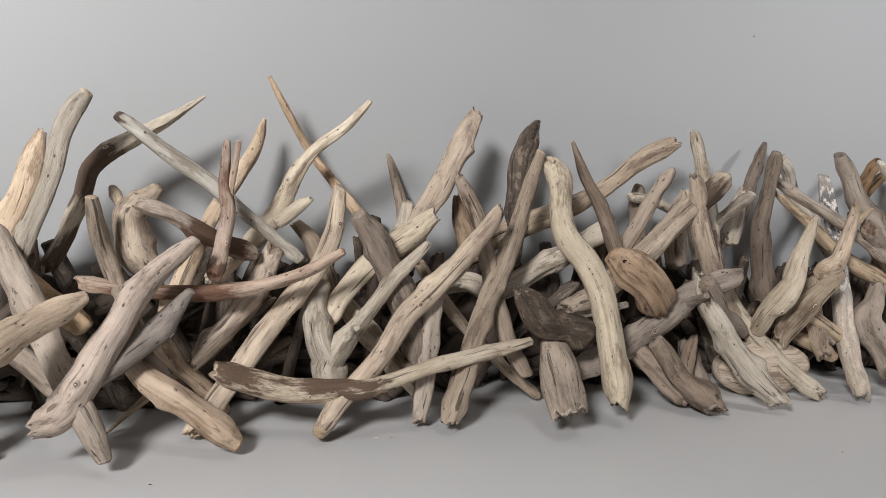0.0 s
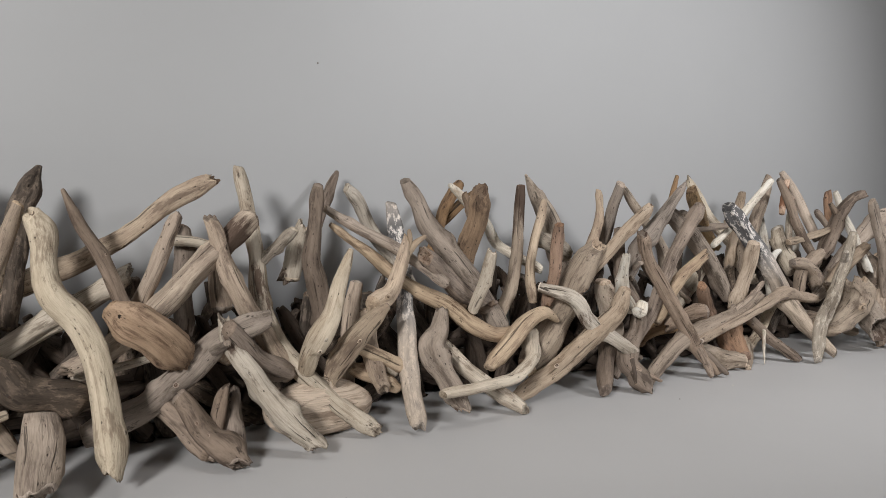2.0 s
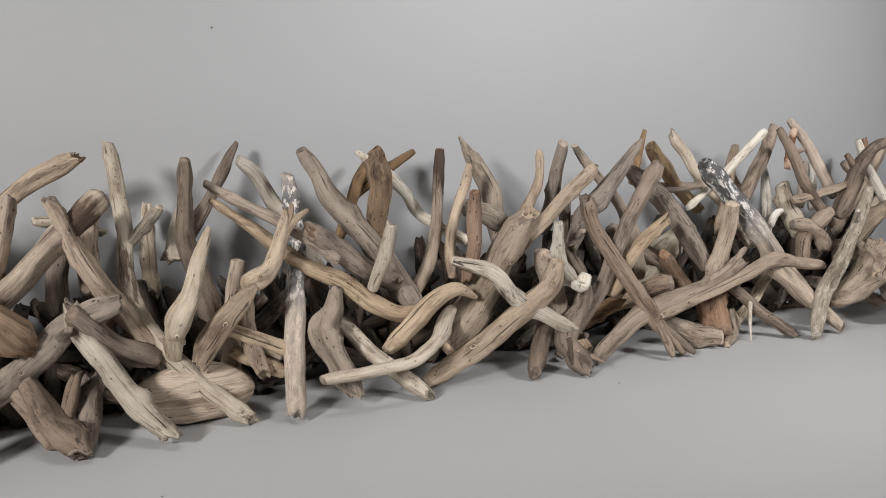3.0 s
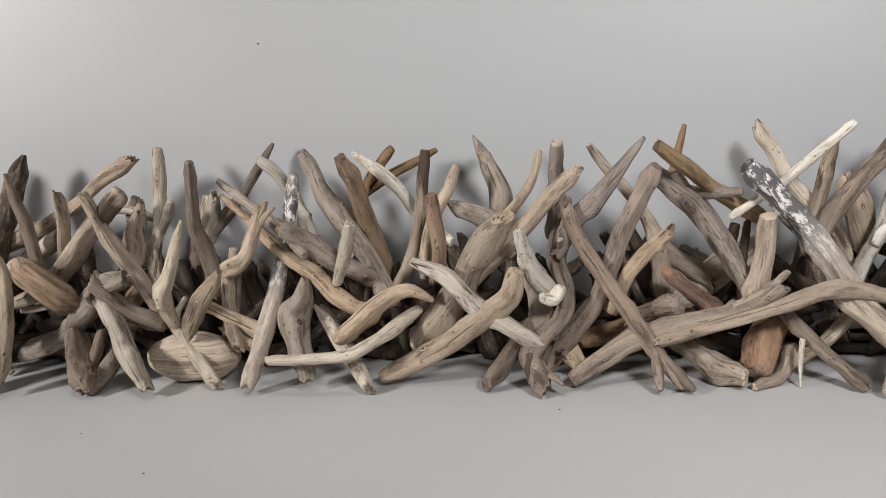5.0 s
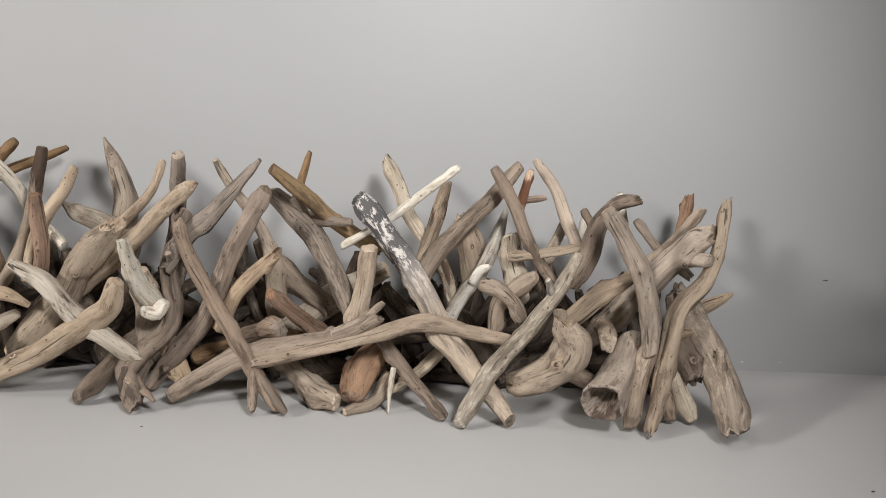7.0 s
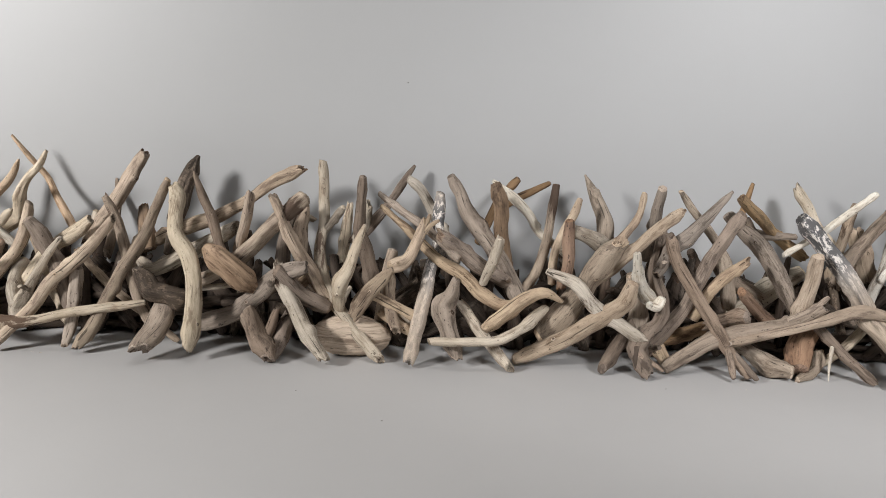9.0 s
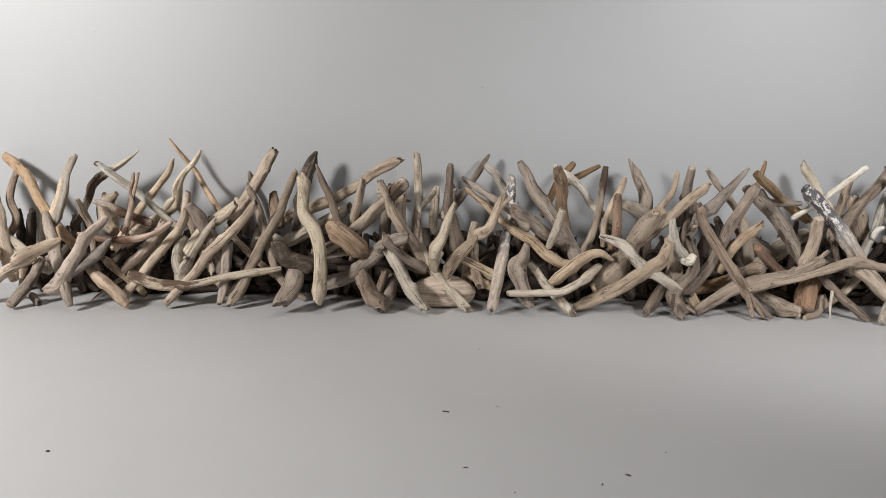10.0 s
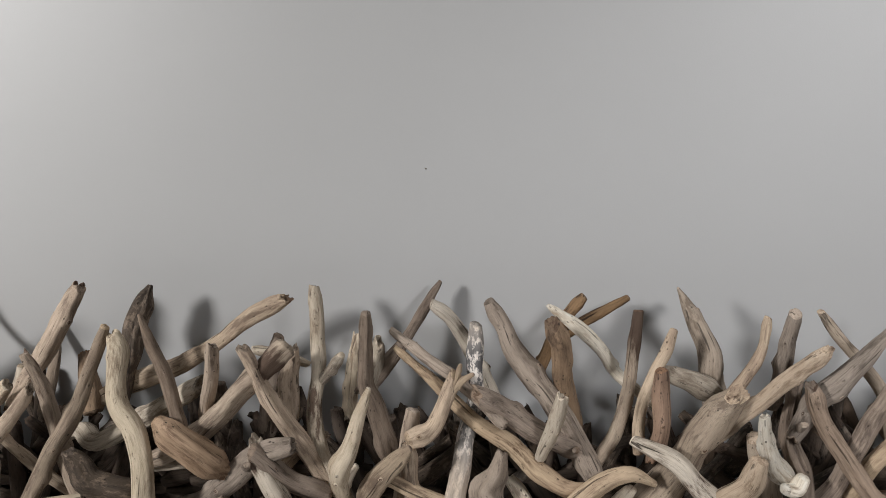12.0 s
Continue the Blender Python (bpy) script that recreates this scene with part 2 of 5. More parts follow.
def limb(path, seed, sides=16, step=0.0035, rough=1.0, knots=2, ends=("round", "round"), flutes=0.0):
    """A weathered branch swept along its path: oval, ridged, knotty, with worn or broken ends."""
    rng = random.Random(seed)
    rows = spline(path, step)
    off = Vector((rng.uniform(-50, 50), rng.uniform(-50, 50), rng.uniform(-50, 50)))
    pts, rad, stain = rows[:, :3], rows[:, 3], rows[:, 4]
    flare = [rng.choice((0.0, 0.0, 0.16, 0.24)) for _ in range(2)]
    gone = np.concatenate([[0], np.cumsum(np.linalg.norm(np.diff(pts, axis=0), axis=1))])
    for kind, more, dist in ((ends[0], flare[0], gone), (ends[1], flare[1], gone[-1] - gone)):
        wide = float(rad.mean())
        if gone[-1] > 6 * wide:
            rad *= 1 + more * np.exp(-((dist / wide - 1.3) / 1.2) ** 2) - (0.12 if kind != "hollow" else 0.0) * np.exp(-(dist / (0.9 * wide)) ** 2)
    for i in range(len(pts)):
        wob = off + Vector((i * step / 0.03, 0, 0))
        fade = min(1.0, i / 6, (len(pts) - 1 - i) / 6)
        pts[i] += np.array((noise.noise(wob), noise.noise(wob + Vector((0, 7, 0))), noise.noise(wob + Vector((0, 0, 7))))) * rad[i] * 0.18 * rough * fade
    run = np.concatenate([[0], np.cumsum(np.linalg.norm(np.diff(pts, axis=0), axis=1))])
    tan = np.gradient(pts, axis=0)
    tan /= np.linalg.norm(tan, axis=1)[:, None] + 1e-9
    side = np.cross(tan[0], (0.3, 0.9, 0.2))
    side /= np.linalg.norm(side)
    oval, turn, twist = rng.uniform(0.05, 0.16), rng.uniform(0, 6.28), rng.uniform(-12, 12)
    lumps = [(rng.uniform(0.12, 0.88) * run[-1], rng.uniform(0, 6.28), rng.uniform(0.15, 0.5), rng.uniform(0.6, 1.2)) for _ in range(knots)]
    grooves = [(rng.uniform(0, 6.28), rng.choice((0.03, 0.08, 0.3)), rng.uniform(0.14, 0.26), rng.uniform(0, 6.28)) for _ in range(3)]
    flats = [(rng.uniform(0, 6.28), rng.uniform(0.76, 0.98), rng.uniform(0, 40), rng.uniform(-8, 8)) for _ in range(4)]
    slant = [(rng.uniform(0, 6.28), rng.uniform(0.25, 0.8) if kind == "broken" else rng.uniform(0.05, 0.4)) for kind in ends]
    verts, grain, marks = [], [], []
    n = len(pts)
    for i in range(n):
        side = side - tan[i] * np.dot(side, tan[i])
        side /= np.linalg.norm(side)
        other = np.cross(tan[i], side)
        r, s = rad[i], run[i]
        swell = 1 + 0.07 * rough * noise.noise(off + Vector((0, 0, s / 0.02)))
        for k in range(sides):
            a = 2 * math.pi * k / sides
            f = swell * (1 + oval * math.cos(2 * (a - turn - twist * s)))
            c, d = math.cos(a), math.sin(a)
            q = Vector((c * 1.3, d * 1.3, s / max(r, 0.004) * 0.35))
            f += 0.15 * rough * noise.noise(off + q) + 0.09 * rough * noise.noise(off + Vector((c * 3.2, d * 3.2, s / 0.02))) + 0.05 * rough * noise.noise(off + Vector((c * 5, d * 5, s / 0.006)))
            for g, deep, ph, veer in flats:
                lie = math.cos(a - g - veer * s)
                if lie > 0.3:
                    f = min(f, (deep + 0.13 * noise.noise(Vector((ph, s / 0.035, g)))) * swell / lie)
            if flutes:
                f += 1.2 * flutes * (abs(math.sin(5 * a + 1.5 * noise.noise(off + Vector((s / 0.03, 0, 3))))) - 0.6)
            for g, deep, wide, ph in grooves:
                gap = (a - g - twist * s * 0.6 + math.pi) % (2 * math.pi) - math.pi
                f -= deep * rough * math.exp(-(gap / wide) ** 2) * (0.5 + 0.5 * math.sin(s * 45 + ph))
            for ks, ka, kh, kw in lumps:
                gap = ((a - ka + math.pi) % (2 * math.pi) - math.pi) * r
                e = (gap ** 2 + (s - ks) ** 2) / (kw * r * 0.8) ** 2
                f += kh * math.exp(-e) - 0.25 * kh * math.exp(-e * 8)
            end = 0.0
            for kind, dist, sign, (lean, steep) in ((ends[0], s, 1, slant[0]), (ends[1], run[-1] - s, -1, slant[1])):
                if dist < 2.5 * r:
                    end += r * steep * math.cos(a - lean) * (1 - dist / (2.5 * r)) ** 2
                if kind == "broken" and dist < 3 * r:
                    end += sign * r * 0.75 * noise.noise(off + Vector((c * 1.5, d * 1.5, sign * 9))) * (1 - dist / (3 * r))
            v = pts[i] + (side * c + other * d) * r * f + tan[i] * end
            verts.append(tuple(v))
            grain.append((c * r, d * r, s))
            marks.append(stain[i])
    faces = [(i * sides + k, i * sides + (k + 1) % sides, (i + 1) * sides + (k + 1) % sides, (i + 1) * sides + k) for i in range(n - 1) for k in range(sides)]
    pieces = [("body", verts, faces, grain, marks)]
    for base, sign, kind in ((0, -1, ends[0]), ((n - 1) * sides, 1, ends[1])):
        i = 0 if sign < 0 else n - 1
        rings = {"round": ((1.0, 0.0), (0.96, 0.11), (0.86, 0.25), (0.68, 0.35), (0.44, 0.41), (0.2, 0.43)), "broken": ((1.0, 0.0), (0.93, 0.16), (0.76, 0.24), (0.5, 0.02), (0.22, 0.1)),
                 "cut": ((1.0, 0.0), (0.95, 0.15), (0.82, 0.26), (0.55, 0.31), (0.25, 0.3)), "hollow": ((1.0, 0.0), (0.88, 0.10), (0.76, -0.15), (0.66, -0.7), (0.4, -1.1))}[kind]
        rim = np.array(verts[base:base + sides])
        centre = rim.mean(axis=0)
        cv, cf, cg, cm = [], [], [], []
        for j, (shrink, out) in enumerate(rings):
            for k in range(sides):
                ragged = (0.4 if kind == "broken" else 0.12) * (j > 0) * noise.noise(off + Vector((k * 2.3, shrink * 7, sign * 4)))
                jag = 1 + (0.9 if kind in ("broken", "hollow") else 0.25) * noise.noise(off + Vector((math.cos(6.2832 * k / sides) * 1.6, math.sin(6.2832 * k / sides) * 1.6, shrink * 5 + sign)))
                cv.append(tuple(centre + (rim[k] - centre) * shrink + sign * tan[i] * rad[i] * (out * jag + ragged)))
                gx, gy, gz = grain[base + k]
                cg.append((gx * shrink, gy * shrink, gz + sign * rad[i] * out * 0.5))
                cm.append(max(stain[i], {"round": 0.0, "cut": 0.05, "broken": 0.28, "hollow": 0.45}[kind] * (j > 0)))
            if j:
                for k in range(sides):
                    a, c = (j - 1) * sides, j * sides
                    quad = (a + k, a + (k + 1) % sides, c + (k + 1) % sides, c + k)
                    cf.append(quad if sign > 0 else quad[::-1])
        cap = tuple(range(len(cv) - sides, len(cv)))
        cf.append(cap if sign > 0 else cap[::-1])
        pieces.append(({"round": "worn_end", "cut": "cut_end", "broken": "broken_end", "hollow": "hollow_end"}[kind], cv, cf, cg, cm))
    for ks, ka, kh, kw in lumps:
        i = int(np.argmin(abs(run - ks)))
        k = int(round(ka / (2 * math.pi) * sides)) % sides
        top = np.array(verts[i * sides + k])
        out = top - pts[i]
        out /= np.linalg.norm(out) + 1e-9
        across = np.cross(out, tan[i])
        size = rad[i] * (0.08 + 0.30 * kh)
        kv, kf, kg, km = [], [], [], []
        for j, (wide, rise, mark) in enumerate(((1.25, -0.4, 0.0), (0.95, -0.04, 0.1), (0.66, 0.09, 0.3), (0.4, 0.03, 0.9), (0.15, -0.08, 1.0))):
            for q in range(10):
                a = 2 * math.pi * q / 10
                w = size * wide * (1 + 0.25 * noise.noise(off + Vector((math.cos(a), math.sin(a), ks * 90))))
                kv.append(tuple(top + (tan[i] * math.cos(a) * 1.25 + across * math.sin(a)) * w + out * size * rise))
                kg.append((grain[i * sides + k][0] + w * math.sin(a), grain[i * sides + k][1], run[i] + w * math.cos(a)))
                km.append(mark)
            if j:
                kf += [((j - 1) * 10 + q, (j - 1) * 10 + (q + 1) % 10, j * 10 + (q + 1) % 10, j * 10 + q) for q in range(10)]
        kf.append(tuple(range(40, 50)))
        pieces.append(("knot", kv, kf, kg, km))
    return pieces


def vertex_normals(verts, faces):
    v, total = np.array(verts), np.zeros((len(verts), 3))
    quads = np.array([face for face in faces if len(face) == 4])
    p = v[quads]
    way = np.cross(p[:, 2] - p[:, 0], p[:, 3] - p[:, 1])
    for k in range(4):
        np.add.at(total, quads[:, k], way)
    for face in faces:
        if len(face) != 4:
            q = v[list(face)]
            total[list(face)] += np.cross(q - q[0], np.roll(q, -1, axis=0) - q[0]).sum(axis=0)
    return total


def limb_normals(pieces, sides):
    """Soft shading that runs on from the body over both worn ends, which are meshes of their own."""
    found = [vertex_normals(v, f) for _, v, f, _, _ in pieces[:3]]
    for cap, rim in ((1, slice(0, sides)), (2, slice(len(found[0]) - sides, None))):
        both = found[0][rim] + found[cap][:sides]
        found[0][rim], found[cap][:sides] = both, both
    return [f / (np.linalg.norm(f, axis=1)[:, None] + 1e-12) for f in found] + [None] * (len(pieces) - 3)


SEED = [100]


def stub_of(path, rng):
    """A short broken side shoot on a stick: base inside the wood, leaning towards the stick's first end."""
    i = rng.randrange(1, len(path) - 1) if len(path) > 2 else 0
    a, c = Vector(path[i][:3]), Vector(path[i + 1][:3])
    base, r = a.lerp(c, rng.random() * 0.8), path[i][3]
    along = (a - c).normalized()
    out = along.cross(Vector((rng.uniform(-1, 1), rng.uniform(-0.4, 0.4), rng.uniform(-1, 1)))).normalized()
    way = (out + along * rng.uniform(0.3, 1.1)).normalized()
    reach, w = r * rng.uniform(1.7, 3.0), r * rng.uniform(0.35, 0.55)
    return [(*(base + way * reach * u), w * k) for u, k in ((1.0, 0.75), (0.6, 0.9), (0.15, 1.3))]


def driftwood(label, tone, path, ends=("round", "round"), knots=2, rough=1.0, branches=(), name="driftwood_stick", group="driftwood pile", stubs=0, flutes=0.0):
    """One loose piece of driftwood; branches are side arms with their own paths."""
    SEED[0] += 1
    sides = 26 if max(p[3] for p in path) > 0.0085 else 20
    pieces = limb(path, SEED[0], sides if not flutes else 36, 0.0035, rough, knots, ends, flutes)
    low = min(p[2] for p in pieces[0][1])
    lift = -low if low < -0.004 else 0.0
    ob = None
    for (piece, v, f, g, m), soft in zip(pieces, limb_normals(pieces, sides if not flutes else 36)):
        v = [(x, y, max(z + lift, 0.0005)) for x, y, z in v]
        made = mesh_object(piece if ob else name, v, f, WOOD[tone], ob, layers=(g, m), normals=soft)
        ob = ob or tagged(made, label, "driftwood", group)
    grow = random.Random(SEED[0] * 7)
    for arm in [*branches, *(stub_of(path, grow) for _ in range(stubs // 2))]:
        SEED[0] += 1
        side = None
        arm_pieces = limb(arm, SEED[0], 14, 0.0035, rough, 1, ("round", "round"))
        for (piece, v, f, g, m), soft in zip(arm_pieces, limb_normals(arm_pieces, 14)):
            v = [(x, y, max(z, 0.0005)) for x, y, z in v]
            made = mesh_object(piece if side else "side_branch", v, f, WOOD[tone], side or ob, layers=(g, m), normals=soft)
            side = side or made
    return ob


# ---- setting ----
WALL_LINE = pose(0.0, 0.716, 0.0, 0, 0, 4.2)   # the back wall's foot
wall_back = tagged(block("wall_back", -3.0, 0.0, 0.0, 4.0, 0.12, 2.6, GREY_WALL), "smooth grey painted wall behind the driftwood pile", "wall", kind="structure")
wall_back.matrix_world = WALL_LINE
tagged(block("floor", -2.6, -2.9, -0.1, 3.6, 1.3, 0.0, GREY_FLOOR), "smooth light grey painted floor with specks of debris", "floor", kind="structure")
# ceiling and three walls out of view, added dark to hold down fill light
tagged(block("ceiling", -2.6, -2.9, 2.6, 3.6, 1.3, 2.7, UNSEEN_ROOM), "unseen near-black ceiling added to cut bounced light", "ceiling", kind="structure")
tagged(block("unseen_wall_left", -2.6, -2.9, 0.0, -2.5, 0.5, 2.6, UNSEEN_ROOM), "unseen near-black side wall added to cut bounced light", "wall", kind="structure")
tagged(block("unseen_wall_right", 3.5, -2.9, 0.0, 3.6, 0.96, 2.6, UNSEEN_ROOM), "unseen near-black side wall added to cut bounced light", "wall", kind="structure")
tagged(block("unseen_wall_front", -2.5, -2.9, 0.0, 3.5, -2.8, 2.6, UNSEEN_ROOM), "unseen near-black wall behind the camera, added to cut bounced light", "wall", kind="structure")


# ---- the pile, piece by piece: control points are x, y, z, radius, stain ----
driftwood("pale bleached straight driftwood stick, leaning upright within the heap", "pale", [(0.023, 0.612, 0.231, 0.0052), (0.015, 0.612, 0.22, 0.0066), (0.008, 0.611, 0.202, 0.007), (0.003, 0.61, 0.18, 0.007), (-0.004, 0.608, 0.158, 0.007), (-0.012, 0.606, 0.136, 0.0069), (-0.018, 0.604, 0.12, 0.0062)], ('round', 'broken'), 1, 1.0, name="driftwood_stick")
driftwood("straw-coloured straight driftwood branch, leaning upright within the heap", "straw", [(-0.005, 0.63, 0.203, 0.0036), (-0.01, 0.63, 0.186, 0.0071), (-0.016, 0.63, 0.163, 0.0089), (-0.025, 0.63, 0.14, 0.0089), (-0.034, 0.63, 0.121, 0.0089)], ('broken', 'round'), 3, 0.7, name="driftwood_branch", stubs=1)
driftwood("pale bleached bent driftwood stick, dark stained part, leaning within the heap", "pale", [(0.101, 0.667, 0.235, 0.0012), (0.076, 0.666, 0.217, 0.0047), (0.053, 0.662, 0.202, 0.0066), (0.035, 0.66, 0.191, 0.0077, 0.7), (0.024, 0.656, 0.178, 0.0076, 1), (0.02, 0.652, 0.162, 0.0068, 0.7), (0.013, 0.646, 0.145, 0.0067, 0.1), (0.008, 0.64, 0.13, 0.0071, 0.5), (-0.001, 0.63, 0.114, 0.0073, 0.9)], ('round', 'broken'), 1, 1.0, name="driftwood_stick")
driftwood("nearly white bleached driftwood stick, dark stained part, leaning within the heap", "white", [(0.042, 0.639, 0.217, 0.0048, 1), (0.048, 0.639, 0.213, 0.0056, 0.2), (0.076, 0.639, 0.193, 0.0061), (0.108, 0.638, 0.171, 0.0062), (0.136, 0.637, 0.148, 0.0055), (0.171, 0.636, 0.119, 0.0048)], ('round', 'round'), 1, 0.7, name="driftwood_stick")
driftwood("pinkish-tan straight driftwood stick, dark stained part, leaning upright within the heap", "pink", [(0.114, 0.617, 0.204, 0.0026), (0.113, 0.61, 0.178, 0.0041, 0.7), (0.115, 0.602, 0.155, 0.0052), (0.11, 0.594, 0.129, 0.0051), (0.106, 0.588, 0.116, 0.0061, 0.9)], ('round', 'broken'), 1, 1.0, branches=[[(0.122, 0.617, 0.205, 0.0019), (0.119, 0.612, 0.186, 0.0026), (0.115, 0.605, 0.165, 0.0033)]], name="driftwood_stick")
driftwood("straw-coloured straight driftwood stick, pointed tip, leaning upright within the heap", "straw", [(0.148, 0.692, 0.221, 0.0015), (0.141, 0.684, 0.199, 0.0048), (0.128, 0.672, 0.178, 0.0054), (0.107, 0.653, 0.146, 0.0063), (0.091, 0.633, 0.114, 0.0069), (0.076, 0.612, 0.082, 0.0067)], ('round', 'broken'), 1, 1.0, name="driftwood_stick")
driftwood("pinkish-tan slightly curved driftwood stick, dark stained part, lying within the heap", "pink", [(0.02, 0.609, 0.106, 0.0047), (0.052, 0.602, 0.103, 0.0056, 0.6), (0.081, 0.596, 0.103, 0.0055, 0.7), (0.106, 0.592, 0.103, 0.0068, 0.7), (0.14, 0.586, 0.11, 0.0055), (0.166, 0.581, 0.12, 0.0051), (0.19, 0.575, 0.135, 0.004)], ('broken', 'round'), 1, 1.0, name="driftwood_stick")
driftwood("tan weathered bent driftwood stick, leaning upright within the heap", "tan", [(0.028, 0.598, 0.164, 0.0044), (0.031, 0.607, 0.144, 0.0056), (0.037, 0.616, 0.12, 0.0057), (0.047, 0.6, 0.1, 0.0049), (0.06, 0.58, 0.078, 0.0042)], ('round', 'round'), 1, 1.0, name="driftwood_stick")
driftwood("tan weathered bent driftwood branch, leaning upright within the heap", "tan", [(0.069, 0.645, 0.168, 0.0057), (0.06, 0.642, 0.159, 0.0095), (0.05, 0.64, 0.147, 0.0132), (0.053, 0.638, 0.125, 0.0129), (0.066, 0.634, 0.11, 0.0114)], ('round', 'round'), 2, 1.3, name="driftwood_branch", stubs=3)
driftwood("grey straight driftwood stick, dark stained part, leaning aslant within the heap", "grey", [(0.057, 0.6, 0.161, 0.0046), (0.077, 0.604, 0.154, 0.0058), (0.092, 0.608, 0.146, 0.007, 0.8), (0.109, 0.614, 0.136, 0.0075, 0.9), (0.136, 0.622, 0.125, 0.0062, 0.3)], ('broken', 'round'), 1, 1.0, name="driftwood_stick")
driftwood("grey-tan weathered straight driftwood branch, forked, leaning upright within the heap", "grey", [(0.092, 0.567, 0.142, 0.0045), (0.077, 0.566, 0.129, 0.0075), (0.057, 0.56, 0.108, 0.0091), (0.044, 0.556, 0.084, 0.01), (0.031, 0.55, 0.061, 0.0109), (0.016, 0.545, 0.038, 0.0098), (0.002, 0.54, 0.032, 0.0077)], ('round', 'broken'), 3, 1.0, branches=[[(0.09, 0.575, 0.107, 0.0039), (0.074, 0.572, 0.087, 0.0077), (0.05, 0.562, 0.068, 0.0092), (0.028, 0.552, 0.053, 0.0099)]], name="driftwood_branch")
driftwood("tan weathered straight driftwood stick, lying level within the heap", "tan", [(0.028, 0.54, 0.11, 0.0051), (0.018, 0.535, 0.105, 0.0082), (0.003, 0.525, 0.098, 0.0086), (-0.012, 0.51, 0.09, 0.0086), (-0.022, 0.5, 0.084, 0.0078)], ('cut', 'broken'), 1, 1.0, name="driftwood_stick")
driftwood("grey-tan weathered straight driftwood branch, leaning upright on the grey floor", "greytan", [(-0.027, 0.6, 0.137, 0.0075), (-0.014, 0.588, 0.11, 0.0091), (0.002, 0.572, 0.081, 0.0094), (0.018, 0.553, 0.05, 0.0089), (0.031, 0.54, 0.028, 0.0082), (0.04, 0.533, 0.011, 0.0059)], ('broken', 'round'), 1, 1.0, name="driftwood_branch", stubs=1)
driftwood("warm amber straight driftwood branch, leaning aslant on the grey floor", "amber", [(0.052, 0.575, 0.06, 0.007), (0.071, 0.57, 0.044, 0.0091), (0.093, 0.563, 0.03, 0.0091), (0.109, 0.556, 0.019, 0.0088), (0.121, 0.552, 0.009, 0.006)], ('cut', 'round'), 2, 0.7, name="driftwood_branch")
driftwood("tan weathered straight driftwood stick, pointed tip, leaning on the grey floor", "tan", [(0.037, 0.603, 0.001, 0.0009), (0.064, 0.613, 0.023, 0.0035), (0.091, 0.621, 0.04, 0.0049), (0.118, 0.628, 0.065, 0.0059), (0.147, 0.635, 0.089, 0.0066)], ('round', 'broken'), 1, 1.0, name="driftwood_stick")
driftwood("tan weathered slightly curved driftwood branch, leaning upright on the grey floor", "tan", [(0.095, 0.581, 0.008, 0.0066), (0.117, 0.595, 0.033, 0.0084), (0.136, 0.603, 0.059, 0.009), (0.156, 0.61, 0.085, 0.0088), (0.18, 0.617, 0.114, 0.0085), (0.192, 0.621, 0.138, 0.0082), (0.197, 0.626, 0.174, 0.0064)], ('broken', 'round'), 3, 1.0, name="driftwood_branch")
driftwood("tan weathered straight driftwood stick, leaning aslant on the grey floor", "tan", [(0.069, 0.592, 0.071, 0.0065), (0.086, 0.605, 0.047, 0.0074), (0.106, 0.615, 0.026, 0.0069), (0.119, 0.619, 0.008, 0.006)], ('cut', 'round'), 1, 1.0, name="driftwood_stick")
driftwood("grey-tan weathered straight driftwood branch, leaning aslant within the heap", "greytan", [(-0.034, 0.611, 0.071, 0.0085), (-0.006, 0.593, 0.053, 0.0076), (0.013, 0.58, 0.037, 0.0065)], ('broken', 'round'), 3, 1.0, name="driftwood_branch", stubs=2)
driftwood("warm amber slightly curved driftwood stick, pointed tip, leaning within the heap", "amber", [(0.149, 0.678, 0.253, 0.0022), (0.165, 0.687, 0.227, 0.0041), (0.184, 0.696, 0.199, 0.0045), (0.199, 0.686, 0.18, 0.0049), (0.216, 0.676, 0.159, 0.0056), (0.233, 0.666, 0.137, 0.0056)], ('round', 'broken'), 1, 0.7, name="driftwood_stick")
driftwood("pale bleached bent driftwood branch, forked, leaning upright within the heap", "pale", [(0.218, 0.634, 0.239, 0.0025), (0.202, 0.643, 0.219, 0.0046), (0.182, 0.65, 0.201, 0.0053), (0.171, 0.655, 0.185, 0.0068), (0.164, 0.661, 0.167, 0.0079), (0.153, 0.668, 0.144, 0.009), (0.13, 0.641, 0.126, 0.008), (0.108, 0.615, 0.11, 0.007)], ('round', 'broken'), 2, 1.0, branches=[[(0.175, 0.623, 0.166, 0.0024), (0.166, 0.629, 0.159, 0.0051), (0.153, 0.635, 0.147, 0.0062)]], name="driftwood_branch", stubs=1)
driftwood("grey-tan weathered slightly curved driftwood branch, leaning aslant within the heap", "greytan", [(0.152, 0.637, 0.127, 0.009), (0.137, 0.627, 0.094, 0.0103), (0.117, 0.616, 0.072, 0.0085), (0.095, 0.603, 0.052, 0.0066)], ('broken', 'broken'), 3, 1.0, name="driftwood_branch")
driftwood("tan weathered slightly curved driftwood stick, leaning upright within the heap", "tan", [(0.17, 0.655, 0.143, 0.0051), (0.182, 0.654, 0.131, 0.0065), (0.191, 0.652, 0.112, 0.0072), (0.2, 0.648, 0.086, 0.0072)], ('broken', 'round'), 1, 1.0, name="driftwood_stick")
